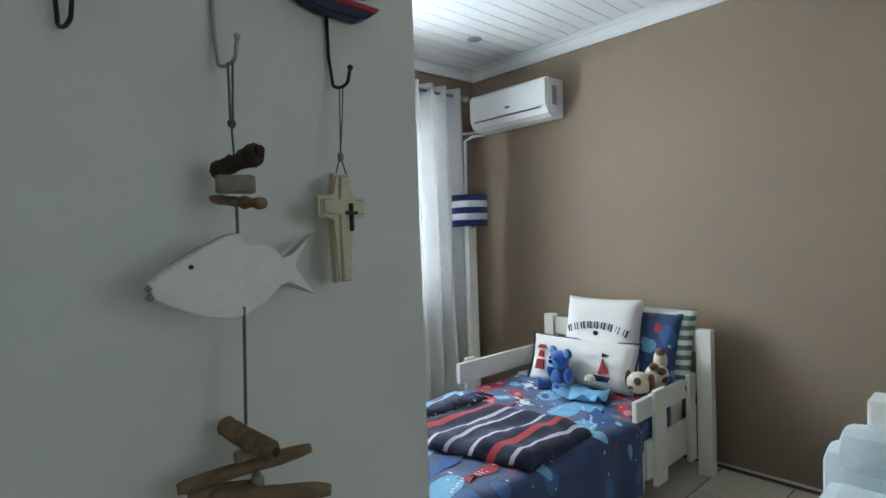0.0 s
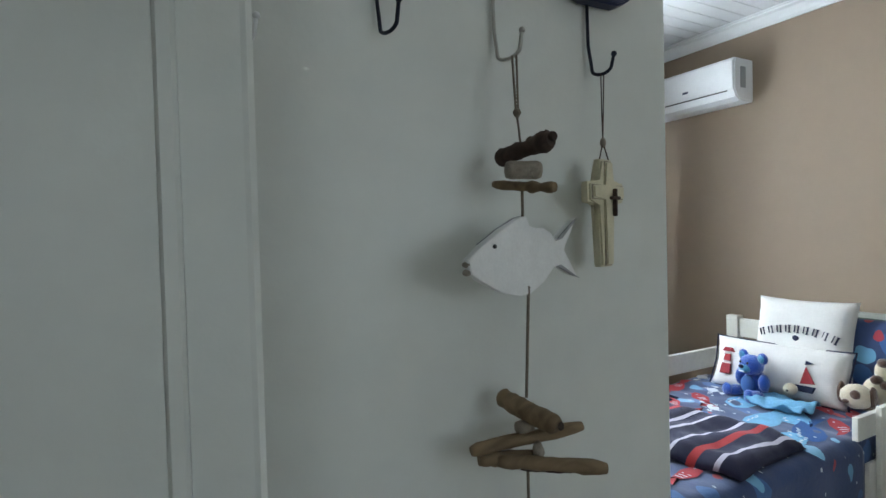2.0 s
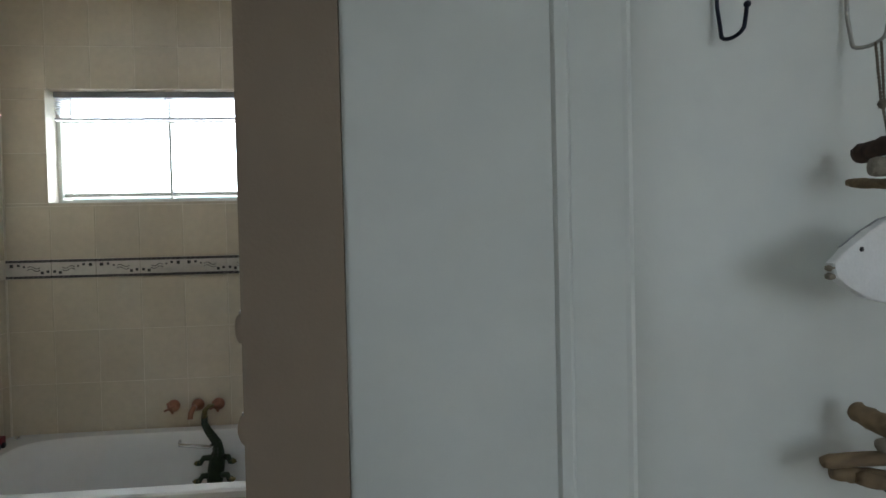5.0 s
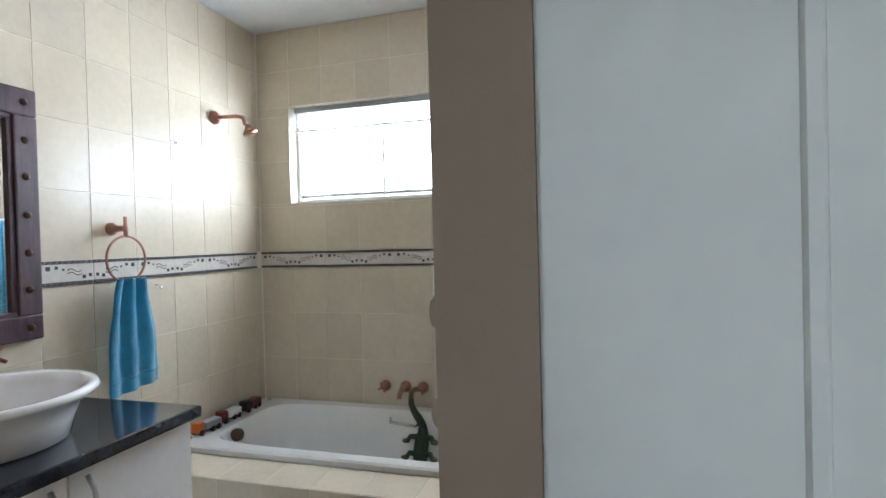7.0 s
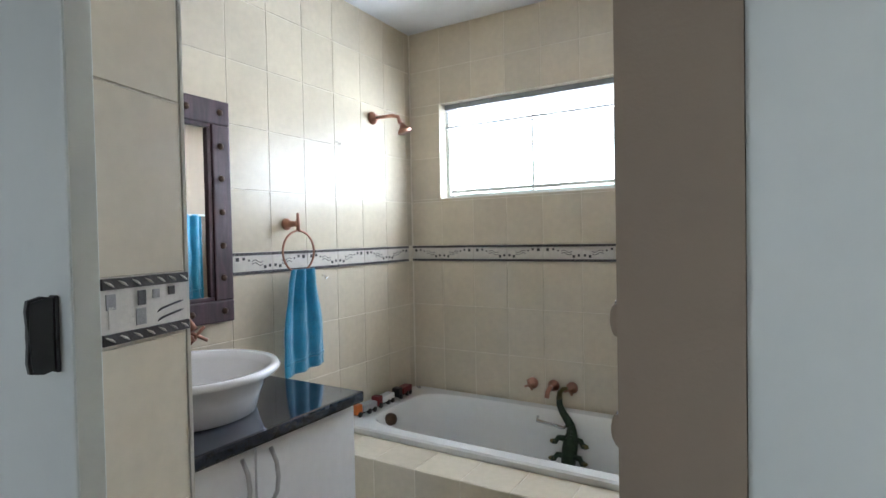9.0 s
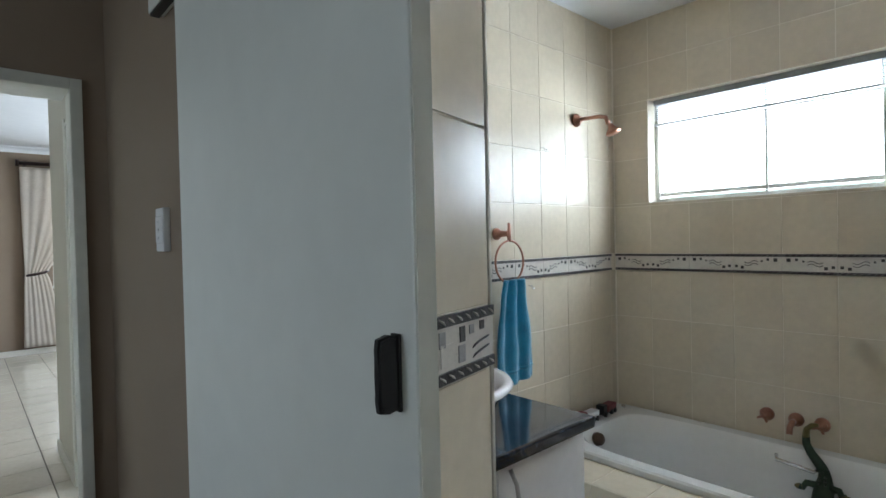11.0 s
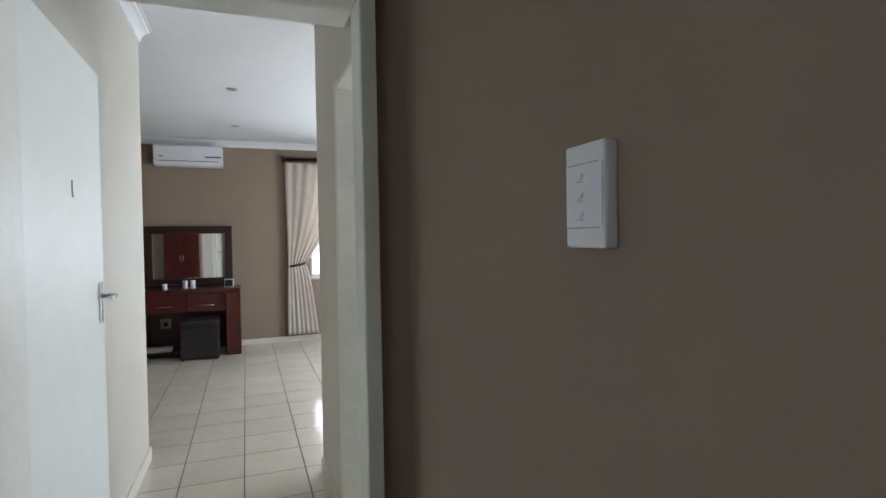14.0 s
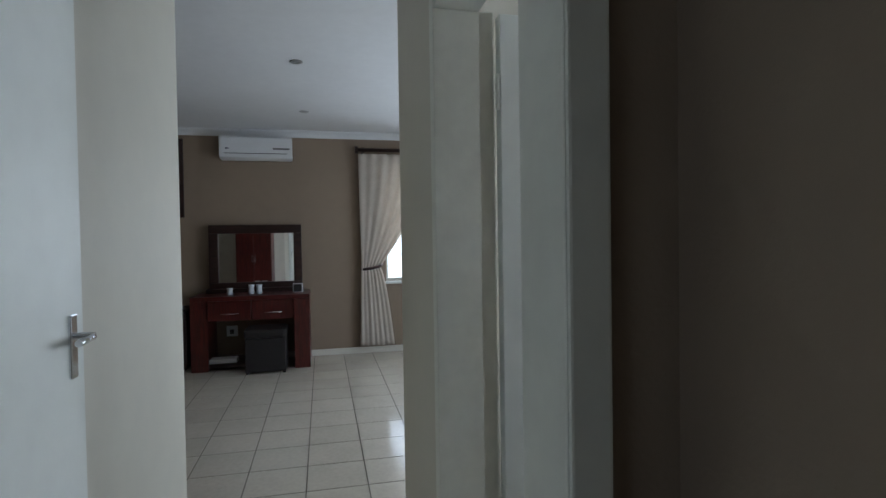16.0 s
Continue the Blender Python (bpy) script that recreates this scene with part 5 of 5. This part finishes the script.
for y, z in ((2.24, 1.10), (2.35, 1.735)):
    hk = thing("robe_hook", (-2.1, y, z), "tiny chrome hook on the tiles", "hook", "bathroom wall hooks")
    part("hook", tube(bmesh.new(), [(-2.112, y, z + 0.01), (-2.095, y, z + 0.008), (-2.09, y, z - 0.006), (-2.08, y, z)], 0.003, 6), chrome, hk)


def truck(at, yaw, c1, c2, label):
    t = thing("toy_truck", at, label, "toy truck", "toys on the bath rim")
    m = Matrix.Translation(at) @ Matrix.Rotation(radians(yaw), 4, "Z")
    def add(name, bm, mat):
        bm.transform(m)
        part(name, bm, mat, t)
    add("cab", B(-0.07, -0.03, -0.022, 0.022, 0.012, 0.06, bev=0.005), c1)
    add("tray", B(-0.025, 0.07, -0.024, 0.024, 0.018, 0.05, bev=0.004), c2)
    add("chassis", B(-0.065, 0.065, -0.018, 0.018, 0.010, 0.018), black_plastic)
    for x in (-0.05, 0.015, 0.05):
        for s in (-1, 1):
            add("wheel", lathe(bmesh.new(), [(0.0001, -0.006), (0.013, -0.006), (0.013, 0.006), (0.0001, 0.006)], Matrix.Translation((x, s * 0.022, 0.013)) @ Matrix.Rotation(radians(90), 4, "X"), 12), black_plastic)


truck((-2.045, 2.44, 0.412), 84, orange_plastic, grey_plastic, "orange toy truck on the bath rim")
truck((-2.05, 2.60, 0.412), 90, dark_red_plastic, white_plastic, "dark red and white toy truck on the bath rim")
truck((-2.05, 2.77, 0.412), 95, black_plastic, dark_red_plastic, "black toy truck on the bath rim")
croc = thing("toy_crocodile", (-1.14, 2.86, 0.3), "dark green rubber crocodile hanging from the bath mixer", "toy")
part("body", tube(bmesh.new(), [(-1.142, 2.882, 0.365), (-1.137, 2.872, 0.335), (-1.138, 2.862, 0.300), (-1.141, 2.85, 0.262), (-1.143, 2.84, 0.226), (-1.141, 2.825, 0.195), (-1.139, 2.81, 0.165), (-1.139, 2.80, 0.13), (-1.139, 2.795, 0.095)], [0.018, 0.024, 0.034, 0.036, 0.036, 0.033, 0.024, 0.021, 0.012], 14), croc_green, croc)
part("tail", tube(bmesh.new(), [(-1.215, 2.93, 0.475), (-1.210, 2.915, 0.445), (-1.192, 2.905, 0.415), (-1.165, 2.89, 0.388), (-1.142, 2.88, 0.36)], [0.014, 0.015, 0.017, 0.019, 0.020], 12), croc_green, croc)
part("tail_tip", tube(bmesh.new(), [(-1.168, 2.918, 0.530), (-1.190, 2.916, 0.525), (-1.208, 2.918, 0.505), (-1.215, 2.925, 0.47)], [0.007, 0.010, 0.012, 0.0142], 10), croc_yellow, croc)
for i in range(13):
    z = 0.35 - 0.016 * i
    for q in (-0.010, 0.010):
        part("scute", lathe(bmesh.new(), [(0.006, 0), (0.0001, 0.009)], Matrix.Translation((-1.139 + q, 2.832 + 0.12 * (z - 0.26) * (1 if z > 0.2 else 1.3), z)) @ Matrix.Rotation(radians(80), 4, "X"), 5), croc_green, croc)
for z, y in ((0.306, 2.855), (0.232, 2.835)):
    for q in (-1, 1):
        part("leg", tube(bmesh.new(), [(-1.139 + q * 0.02, y, z), (-1.139 + q * 0.055, y - 0.012, z + 0.004), (-1.139 + q * 0.066, y - 0.02, z - 0.016), (-1.139 + q * 0.078, y - 0.022, z - 0.012)], [0.015, 0.013, 0.012, 0.015], 9), croc_green, croc)
        part("claw", ball(bmesh.new(), S(-1.139 + q * 0.078, y - 0.024, z - 0.013, 0.017, 0.011, 0.010), 10, 7, 0.3), croc_yellow, croc)

# ---- master bedroom and passage ----
mf = thing("door_frame", (-3.2, 0.3, 0), "cream enamelled steel frame of the master doorway", "door frame")
mf["kind"] = "structure"
part("jamb", B(-3.222, -3.112, 0.663, 0.702, 0, 1.95, bev=0.004), frame_paint, mf)
part("face", B(-3.13, -3.108, 0.665, 0.706, 0, 1.995, bev=0.003), frame_paint, mf)
part("jamb", B(-3.335, -3.112, -0.167, -0.128, 0, 1.95, bev=0.004), frame_paint, mf)
part("face", B(-3.13, -3.108, -0.170, -0.13, 0, 1.995, bev=0.003), frame_paint, mf)
part("head", B(-3.335, -3.108, -0.13, 0.665, 1.95, 1.995, bev=0.003), frame_paint, mf)
md = thing("door_2", (-3.43, -0.18, 0), "plain white master bedroom door standing open", "door")
part("door_leaf", B(-4.25, -3.405, -0.20, -0.161, 0.012, 2.005, bev=0.003), white_paint, md)
for z in (0.3, 1.73):
    hg = part("hinge", B(-3.405, -3.337, -0.168, -0.160, z, z + 0.11, bev=0.002), frame_paint, md)
    part("knuckle", tube(bmesh.new(), [(-3.352, -0.150, z), (-3.352, -0.150, z + 0.11)], 0.010, 10), frame_paint, hg)
hd = part("handle_plate", B(-4.198, -4.162, -0.161, -0.153, 1.02, 1.18, bev=0.003), chrome, md, "chrome handle plate")
part("lever", tube(bmesh.new(), [(-4.18, -0.155, 1.125), (-4.18, -0.11, 1.125), (-4.16, -0.105, 1.125), (-4.08, -0.105, 1.122)], 0.009, 8), chrome, hd)
part("scratch", prism(bmesh.new(), [(0, 0.030), (0.001, 0.010), (-0.003, -0.012), (-0.008, -0.026), (0.001, -0.014), (0.0025, 0.010)], XZ(-3.84, -0.157, 1.51), -0.004), cork, md, "dark scratch in the paint")
ef = thing("door_frame", (-3.8, 0.84, 0), "cream enamelled frame of the side doorway", "door frame")
ef["kind"] = "structure"
part("jamb", B(-4.152, -4.138, 0.772, 0.899, 0, 2.0, bev=0.002), frame_paint, ef)
part("face", B(-4.19, -4.138, 0.766, 0.774, 0, 2.04, bev=0.002), frame_paint, ef)
part("head", B(-4.138, -3.225, 0.766, 0.899, 1.995, 2.012, bev=0.002), frame_paint, ef)
part("rebate", B(-4.165, -4.146, 0.899, 0.945, 0, 2.0, bev=0.002), frame_paint, ef)
ed = thing("door_3", (-4.13, 1.3, 0), "white painted side door standing open", "door")
part("door_leaf", B(-4.165, -4.125, 0.957, 1.70, 0.012, 1.99, bev=0.003), white_paint, ed)
for z in (0.3, 1.72):
    part("hinge", tube(bmesh.new(), [(-4.132, 0.951, z), (-4.132, 0.951, z + 0.1)], 0.007, 8), frame_paint, ed)

mac = split_ac((-9.1, -0.245, 2.27), "white split air conditioner above the dressing table", 1, 0.77, 0.25, 0.18, -0.3)
part("display", B(-8.914, -8.91, -0.06, 0.12, 2.375, 2.39, bev=0.001), black_plastic, mac, "dark display strip")
dt = thing("dressing_table", (-8.85, -0.3, 0), "dark mahogany dressing table with two drawers", "dressing table")
part("tabletop", B(-9.08, -8.55, -0.88, 0.31, 0.74, 0.785, bev=0.004), mahogany, dt)
part("back_shelf", B(-9.08, -8.95, -0.80, 0.24, 0.785, 0.83, bev=0.004), dark_wood, dt)
part("side_panel", B(-9.08, -8.53, 0.15, 0.31, 0, 0.74, bev=0.004), mahogany, dt)
part("side_panel", B(-9.08, -8.60, -0.89, -0.72, 0, 0.74, bev=0.004), mahogany, dt)
for y0, y1 in ((-0.715, -0.29), (-0.28, 0.145)):
    dr = part("drawer", B(-9.0, -8.58, y0, y1, 0.53, 0.735, bev=0.003), mahogany, dt)
    part("handle", tube(bmesh.new(), [(-8.58, y0 + 0.12, 0.60), (-8.565, y0 + 0.12, 0.60), (-8.565, y1 - 0.12, 0.60), (-8.58, y1 - 0.12, 0.60)], 0.005, 6), chrome, dr)
part("low_shelf", B(-9.08, -8.62, -0.72, -0.36, 0.03, 0.07, bev=0.003), dark_wood, dt)
tagged(part("flat_box", B(-8.80, -8.64, -0.80, -0.45, 0.072, 0.115, bev=0.004), white_plastic, None), "white flat box on the low shelf", "box")
dm = thing("dresser_mirror", (-9.05, -0.27, 0.83), "mirror in a broad dark wooden frame", "mirror")
for r in ((-0.772, 0.223, 1.445, 1.54), (-0.772, 0.223, 0.83, 0.895), (-0.772, -0.675, 0.895, 1.445), (0.136, 0.223, 0.895, 1.445)):
    part("frame_rail", B(-9.06, -9.0, *r, bev=0.006), dark_wood, dm)
part("glass", B(-9.04, -9.03, -0.675, 0.136, 0.895, 1.445), mirror_glass, dm)
for y, h in ((-0.30, 0.10), (-0.22, 0.10), (-0.52, 0.07)):
    g = thing("glass_jar", (-8.75, y, 0.785), "small patterned glass jar on the dressing table", "jar", "jars on the dressing table")
    part("jar", lathe(bmesh.new(), [(0.0001, 0), (0.03, 0), (0.034, 0.02), (0.026, h * 0.6), (0.034, h), (0.030, h), (0.0001, 0.012)], Matrix.Translation((-8.75, y, 0.786)), 16), print_white, g)
pf = thing("photo_frame", (-8.75, 0.17, 0.785), "small standing photo frame with a pale edge", "photo frame")
part("frame", B(-8.77, -8.755, 0.13, 0.24, 0.786, 0.885, bev=0.003), white_plastic, pf)
part("picture", B(-8.754, -8.751, 0.138, 0.225, 0.794, 0.877), black_plastic, pf)
st = thing("stool", (-8.55, -0.12, 0), "square black leather stool under the dressing table", "stool")
part("cushion", B(-8.75, -8.36, -0.34, 0.08, 0.36, 0.455, bev=0.03), black_leather, st)
part("base", B(-8.74, -8.37, -0.33, 0.07, 0.02, 0.36, bev=0.008), black_leather, st)
for x in (-8.72, -8.39):
    for y in (-0.31, 0.05):
        part("foot", B(x - 0.015, x + 0.015, y - 0.015, y + 0.015, 0, 0.02), black_plastic, st)
sk = thing("wall_socket", (-9.09, -0.55, 0.32), "white plug socket on the brown wall", "socket")
part("plate", B(-9.1, -9.092, -0.62, -0.50, 0.28, 0.40, bev=0.003), white_plastic, sk)
part("plug", B(-9.092, -9.06, -0.58, -0.54, 0.31, 0.36, bev=0.005), black_plastic, sk)
ped = thing("chest", (-8.9, -1.25, 0), "dark wooden chest beside the dressing table", "chest")
part("body", B(-9.09, -8.75, -1.6, -0.96, 0.03, 0.62, bev=0.004), dark_wood, ped)
part("top", B(-9.095, -8.73, -1.62, -0.945, 0.62, 0.65, bev=0.004), dark_wood, ped)
part("plinth", B(-9.08, -8.78, -1.58, -0.98, 0, 0.03), dark_wood, ped)
pic = thing("picture_frame", (-9.09, -1.3, 1.65), "dark framed picture on the brown wall", "picture")
part("frame", B(-9.1, -9.07, -1.7, -1.03, 1.63, 2.50, bev=0.006), dark_wood, pic)
part("picture", B(-9.07, -9.067, -1.63, -1.10, 1.70, 2.43), black_leather, pic)
cb = thing("wardrobe", (-5.7, -0.66, 0), "tall red mahogany wardrobe beside the passage", "wardrobe")
part("carcass", B(-5.98, -5.445, -0.95, -0.38, 0.02, 2.1, bev=0.005), mahogany, cb)
for y0, y1 in ((-0.945, -0.668), (-0.662, -0.385)):
    wd = part("wardrobe_door", B(-6.0, -5.98, y0, y1, 0.08, 2.08, bev=0.003), mahogany, cb)
    part("handle", tube(bmesh.new(), [(-6.0, -0.69 if y0 < -0.7 else -0.64, 1.0), (-6.02, -0.69 if y0 < -0.7 else -0.64, 1.0), (-6.02, -0.69 if y0 < -0.7 else -0.64, 1.12), (-6.0, -0.69 if y0 < -0.7 else -0.64, 1.12)], 0.005, 6), chrome, wd)
part("plinth", B(-5.96, -5.45, -0.93, -0.4, 0, 0.02), dark_wood, cb)


def tied(u, v):
    z = 2.36 - 2.26 * v
    vt = 0.588
    if v < vt:
        k = (v / vt) ** 1.6
        yl, yr = 0.885 + 0.02 * k, 1.75 - 0.63 * k
    else:
        k = ((v - vt) / (1 - vt)) ** 0.6
        yl, yr = 0.905 - 0.03 * k, 1.12 + 0.16 * k
    y = yl + (yr - yl) * u
    return (-9.0 + (0.003 + 0.010 * (yr - yl)) * math.sin(u * 42 + 0.5 * math.sin(4 * v)) + 0.004 * math.sin(u * 23), y, z)


mc = curtain("curtain", tied, beige_linen, "long beige curtain tied back beside the window", 110, 44)
part("tieback", tube(bmesh.new(), [(-9.02, 0.90, 1.00), (-8.955, 1.0, 1.015), (-8.955, 1.10, 1.035), (-9.05, 1.15, 1.06)], 0.016, 8), dark_wood, mc, "dark cord tieback")
mr_ = thing("curtain_rod", (-9.02, 1.7, 2.42), "dark wooden curtain pole with end cap", "curtain rod")
part("pole", tube(bmesh.new(), [(-9.02, 0.87, 2.41), (-9.02, 2.9, 2.41)], 0.022, 12), dark_wood, mr_)
part("end_cap", tube(bmesh.new(), [(-9.02, 0.85, 2.41), (-9.02, 0.885, 2.41)], 0.042, 14), dark_wood, mr_)
part("bracket", B(-9.1, -9.03, 0.93, 0.955, 2.38, 2.44), dark_wood, mr_)

# ---- tiles ----
def tile_mesh(w, h, t=0.0016):
    """A tile lying in x-z, face to -y, with eased edges."""
    e = 0.0008
    vs = [(sx * (w / 2 - k), -d, sz * (h / 2 - k)) for d, k in ((0, 0), (t - e, 0), (t, e)) for sx, sz in ((-1, -1), (1, -1), (1, 1), (-1, 1))]
    fs = [(8, 9, 10, 11)]
    for r in (0, 4):
        fs += [(r + i, r + (i + 1) % 4, r + 4 + (i + 1) % 4, r + 4 + i) for i in range(4)]
    me = bpy.data.meshes.new("tile")
    me.from_pydata(vs, [], fs)
    return me


tiles = {}


def lay(parent, name, w, h, m, mat):
    key = (round(w, 3), round(h, 3), mat.name)
    if key not in tiles:
        tiles[key] = tile_mesh(w - 0.003, h - 0.003)
        tiles[key].materials.append(mat)
    o = new(name, tiles[key])
    o.parent, o.matrix_basis = parent, m
    return o


def cut(r, hole):
    """The rectangles left of r = (a0, a1, z0, z1) outside the hole."""
    a0, a1, z0, z1 = r
    if not hole or a1 <= hole[0] or a0 >= hole[1] or z1 <= hole[2] or z0 >= hole[3]:
        return [r]
    out = []
    if z0 < hole[2]:
        out.append((a0, a1, z0, hole[2]))
    if z1 > hole[3]:
        out.append((a0, a1, hole[3], z1))
    m0, m1 = max(z0, hole[2]), min(z1, hole[3])
    if a0 < hole[0]:
        out.append((a0, hole[0], m0, m1))
    if a1 > hole[1]:
        out.append((hole[1], a1, m0, m1))
    return [q for q in out if q[1] - q[0] > 0.012 and q[3] - q[2] > 0.012]


def border_mesh(w, flip):
    bm = bmesh.new()
    bx(bm, -w / 2 + 0.001, w / 2 - 0.001, -0.007, 0, -0.0435, 0.0435, 0)
    for s in (-1, 1):
        bx(bm, -w / 2 + 0.001, w / 2 - 0.001, -0.010, -0.006, s * 0.0375 - 0.006, s * 0.0375 + 0.006, 1)
        n = int(w / 0.02)
        for i in range(n):
            x = -w / 2 + (i + 0.5) * w / n
            vs = [bm.verts.new((x + dx, -0.0112, s * 0.0375 + dz)) for dx, dz in ((-0.007, -0.004), (-0.003, -0.004), (0.007, 0.004), (0.003, 0.004))]
            bm.faces.new(vs).material_index = 2
    k = -1 if flip else 1
    for u, v, q in ((-0.075, 0.017, 0.0075), (-0.045, 0.019, 0.0055), (-0.02, 0.012, 0.004), (0.06, -0.017, 0.0065), (0.085, -0.012, 0.006)):
        if abs(u) < w / 2 - 0.008:
            bx(bm, k * u - q, k * u + q, -0.0082, -0.0065, v - q, v + q, 1)
    if w > 0.15:
        for dz in (-0.004, 0.008):
            pts = [(k * (-0.005 + 0.055 * i / 8), -0.0075, dz + 0.006 * math.sin(i / 8 * 6.2)) for i in range(9)]
            tube(bm, pts, 0.0016, 5, 1)
    return mesh_of("border_tile", bm, [band_white, band_dark, band_grey])


def jamb_border(w):
    """The border tile of the jamb: rope strips above and below, squares, bars and two strokes between."""
    bm = bmesh.new()
    bx(bm, -w / 2 + 0.001, w / 2 - 0.001, -0.006, 0, -0.041, 0.041, 0)
    for q in (-1, 1):
        bx(bm, -w / 2 + 0.001, w / 2 - 0.001, -0.010, -0.005, q * 0.035 - 0.007, q * 0.035 + 0.007, 1)
        for k in range(7):
            x = -w / 2 + (k + 0.5) * w / 7
            tube(bm, [(x - 0.007, -0.0098, q * 0.035 + 0.004), (x, -0.0112, q * 0.035), (x + 0.007, -0.0098, q * 0.035 - 0.004)], [0.0006, 0.0018, 0.0006], 6, 0)
    for u, v, a, b, mi in ((-0.058, 0.012, 0.007, 0.010, 2), (-0.010, 0.013, 0.0065, 0.010, 1), (0.014, 0.016, 0.006, 0.006, 2), (0.042, 0.018, 0.006, 0.006, 1), (-0.012, -0.012, 0.008, 0.011, 2), (-0.048, -0.008, 0.014, 0.014, 0)):
        bx(bm, u - a, u + a, -0.0072, -0.0055, v - b, v + b, mi)
    for dz in (0.0, -0.013):
        tube(bm, [(0.016 + 0.006 * k, -0.0065, dz - 0.010 + 0.011 * (k / 8) ** 0.6) for k in range(9)], [0.0006] + [0.0016] * 7 + [0.0006], 6, 1)
    return mesh_of("border_tile", bm, [band_white, band_dark, band_grey])


bands = {}


def band(parent, w, m, i):
    key = (round(w, 3), i % 2)
    if key not in bands:
        bands[key] = border_mesh(w, i % 2)
    o = new("border_tile", bands[key])
    o.parent, o.matrix_basis = parent, m


ROWS = [(1.141 - 0.25 * (k + 1), 1.141 - 0.25 * k) for k in range(5)] + [(1.23 + 0.25 * k, min(1.23 + 0.25 * (k + 1), 2.455)) for k in range(5)]
north = bpy.data.objects["wall_bathroom_north"]
west = bpy.data.objects["wall_bathroom_west"]
hallw = bpy.data.objects["wall_hall"]
x = -2.112
i = 0
while x < -0.38:
    e = min(x + 0.2, -0.37)
    for z0, z1 in ROWS:
        if z1 > 0.40:
            for a0, a1, b0, b1 in cut((x, e, max(z0, 0.40), z1), (-1.918, -0.45, 1.495, 2.03)):
                lay(north, "tile", a1 - a0, b1 - b0, Matrix.Translation(((a0 + a1) / 2, 3.002, (b0 + b1) / 2)), tile_beige)
    band(north, e - x, Matrix.Translation(((x + e) / 2, 3.002, 1.1855)), i)
    x, i = x + 0.2, i + 1
EAST = Matrix.Rotation(radians(90), 4, "Z")
y, i = 2.996, 0
while y > 0.92:
    e = max(2.95 - 0.2 * i, 0.90)
    for z0, z1 in ROWS:
        if z1 > 0.40 and y - e > 0.01:
            z0 = max(z0, 0.40)
            lay(west, "tile", y - e, z1 - z0, Matrix.Translation((-2.118, (y + e) / 2, (z0 + z1) / 2)) @ EAST, tile_beige)
    if y - e > 0.06:
        band(west, y - e, Matrix.Translation((-2.118, (y + e) / 2, 1.1855)) @ EAST, i)
    y, i = e, i + 1
JAMB = Matrix.Translation((-1.0785, 0.8195, 0)) @ Matrix.Rotation(radians(105), 4, "Z")
structure("tile_backing", prism(bmesh.new(), [(-1.0605, 0.7465), (-1.0995, 0.8925), (-1.112, 0.8925), (-1.112, 0.7465)], Matrix.Identity(4), 2.1), grout, "grout bed of the bathroom jamb")
for z0, z1 in ROWS:
    if z0 < 2.0:
        z0, z1 = max(z0, 0.0), min(z1, 2.1)
        lay(hallw, "tile", 0.146, z1 - z0, JAMB @ Matrix.Translation((0, 0, (z0 + z1) / 2)), tile_beige)
jb = new("border_tile", jamb_border(0.146))
jb.parent, jb.matrix_basis = hallw, JAMB @ Matrix.Translation((0, 0, 1.188))
structure("tile_trim", boxes([(-1.063, -1.0575, 0.741, 0.7465, 0, 2.1), (-1.1035, -1.096, 0.8925, 0.8985, 0, 2.1)], bev=0.001), skirt_tile, "white tile edge trim on the bathroom jamb")
FLAT = Matrix.Rotation(radians(-90), 4, "X")
for k in range(9):
    a0, a1 = -2.11 + 0.2 * k, min(-1.91 + 0.2 * k, -0.37)
    lay(ap, "tile", a1 - a0, 0.190, Matrix.Translation(((a0 + a1) / 2, 2.186, 0.380)) @ FLAT, tile_beige)
    for z0, z1 in ((0.130, 0.380), (0.0, 0.130)):
        lay(ap, "tile", a1 - a0, z1 - z0, Matrix.Translation(((a0 + a1) / 2, 2.09, (z0 + z1) / 2)), tile_beige)
rest = []
for a in range(-11, 28):
    for b in range(-9, 9):
        x, y = -5.96 + 0.335 * a + 0.1675, 0.345 + 0.335 * b + 0.1675
        if not (-9.26 < x < 3.0 and -2.6 < y < 3.0):
            continue
        near = (x < -3.1 and -1.1 < y < 1.7) or (x > 1.9 and 0.4 < y < 1.6)
        if near:
            lay(floor, "floor_tile", 0.332, 0.332, Matrix.Translation((x, y, -0.0016)) @ FLAT, floor_tile)
        else:
            rest.append((x, y))
bm = bmesh.new()
for x, y in rest:
    bx(bm, x - 0.1645, x + 0.1645, y - 0.1645, y + 0.1645, -0.005, 0)
o = part("floor_tiles", bm, floor_tile, floor)
o["kind"] = "stuff"
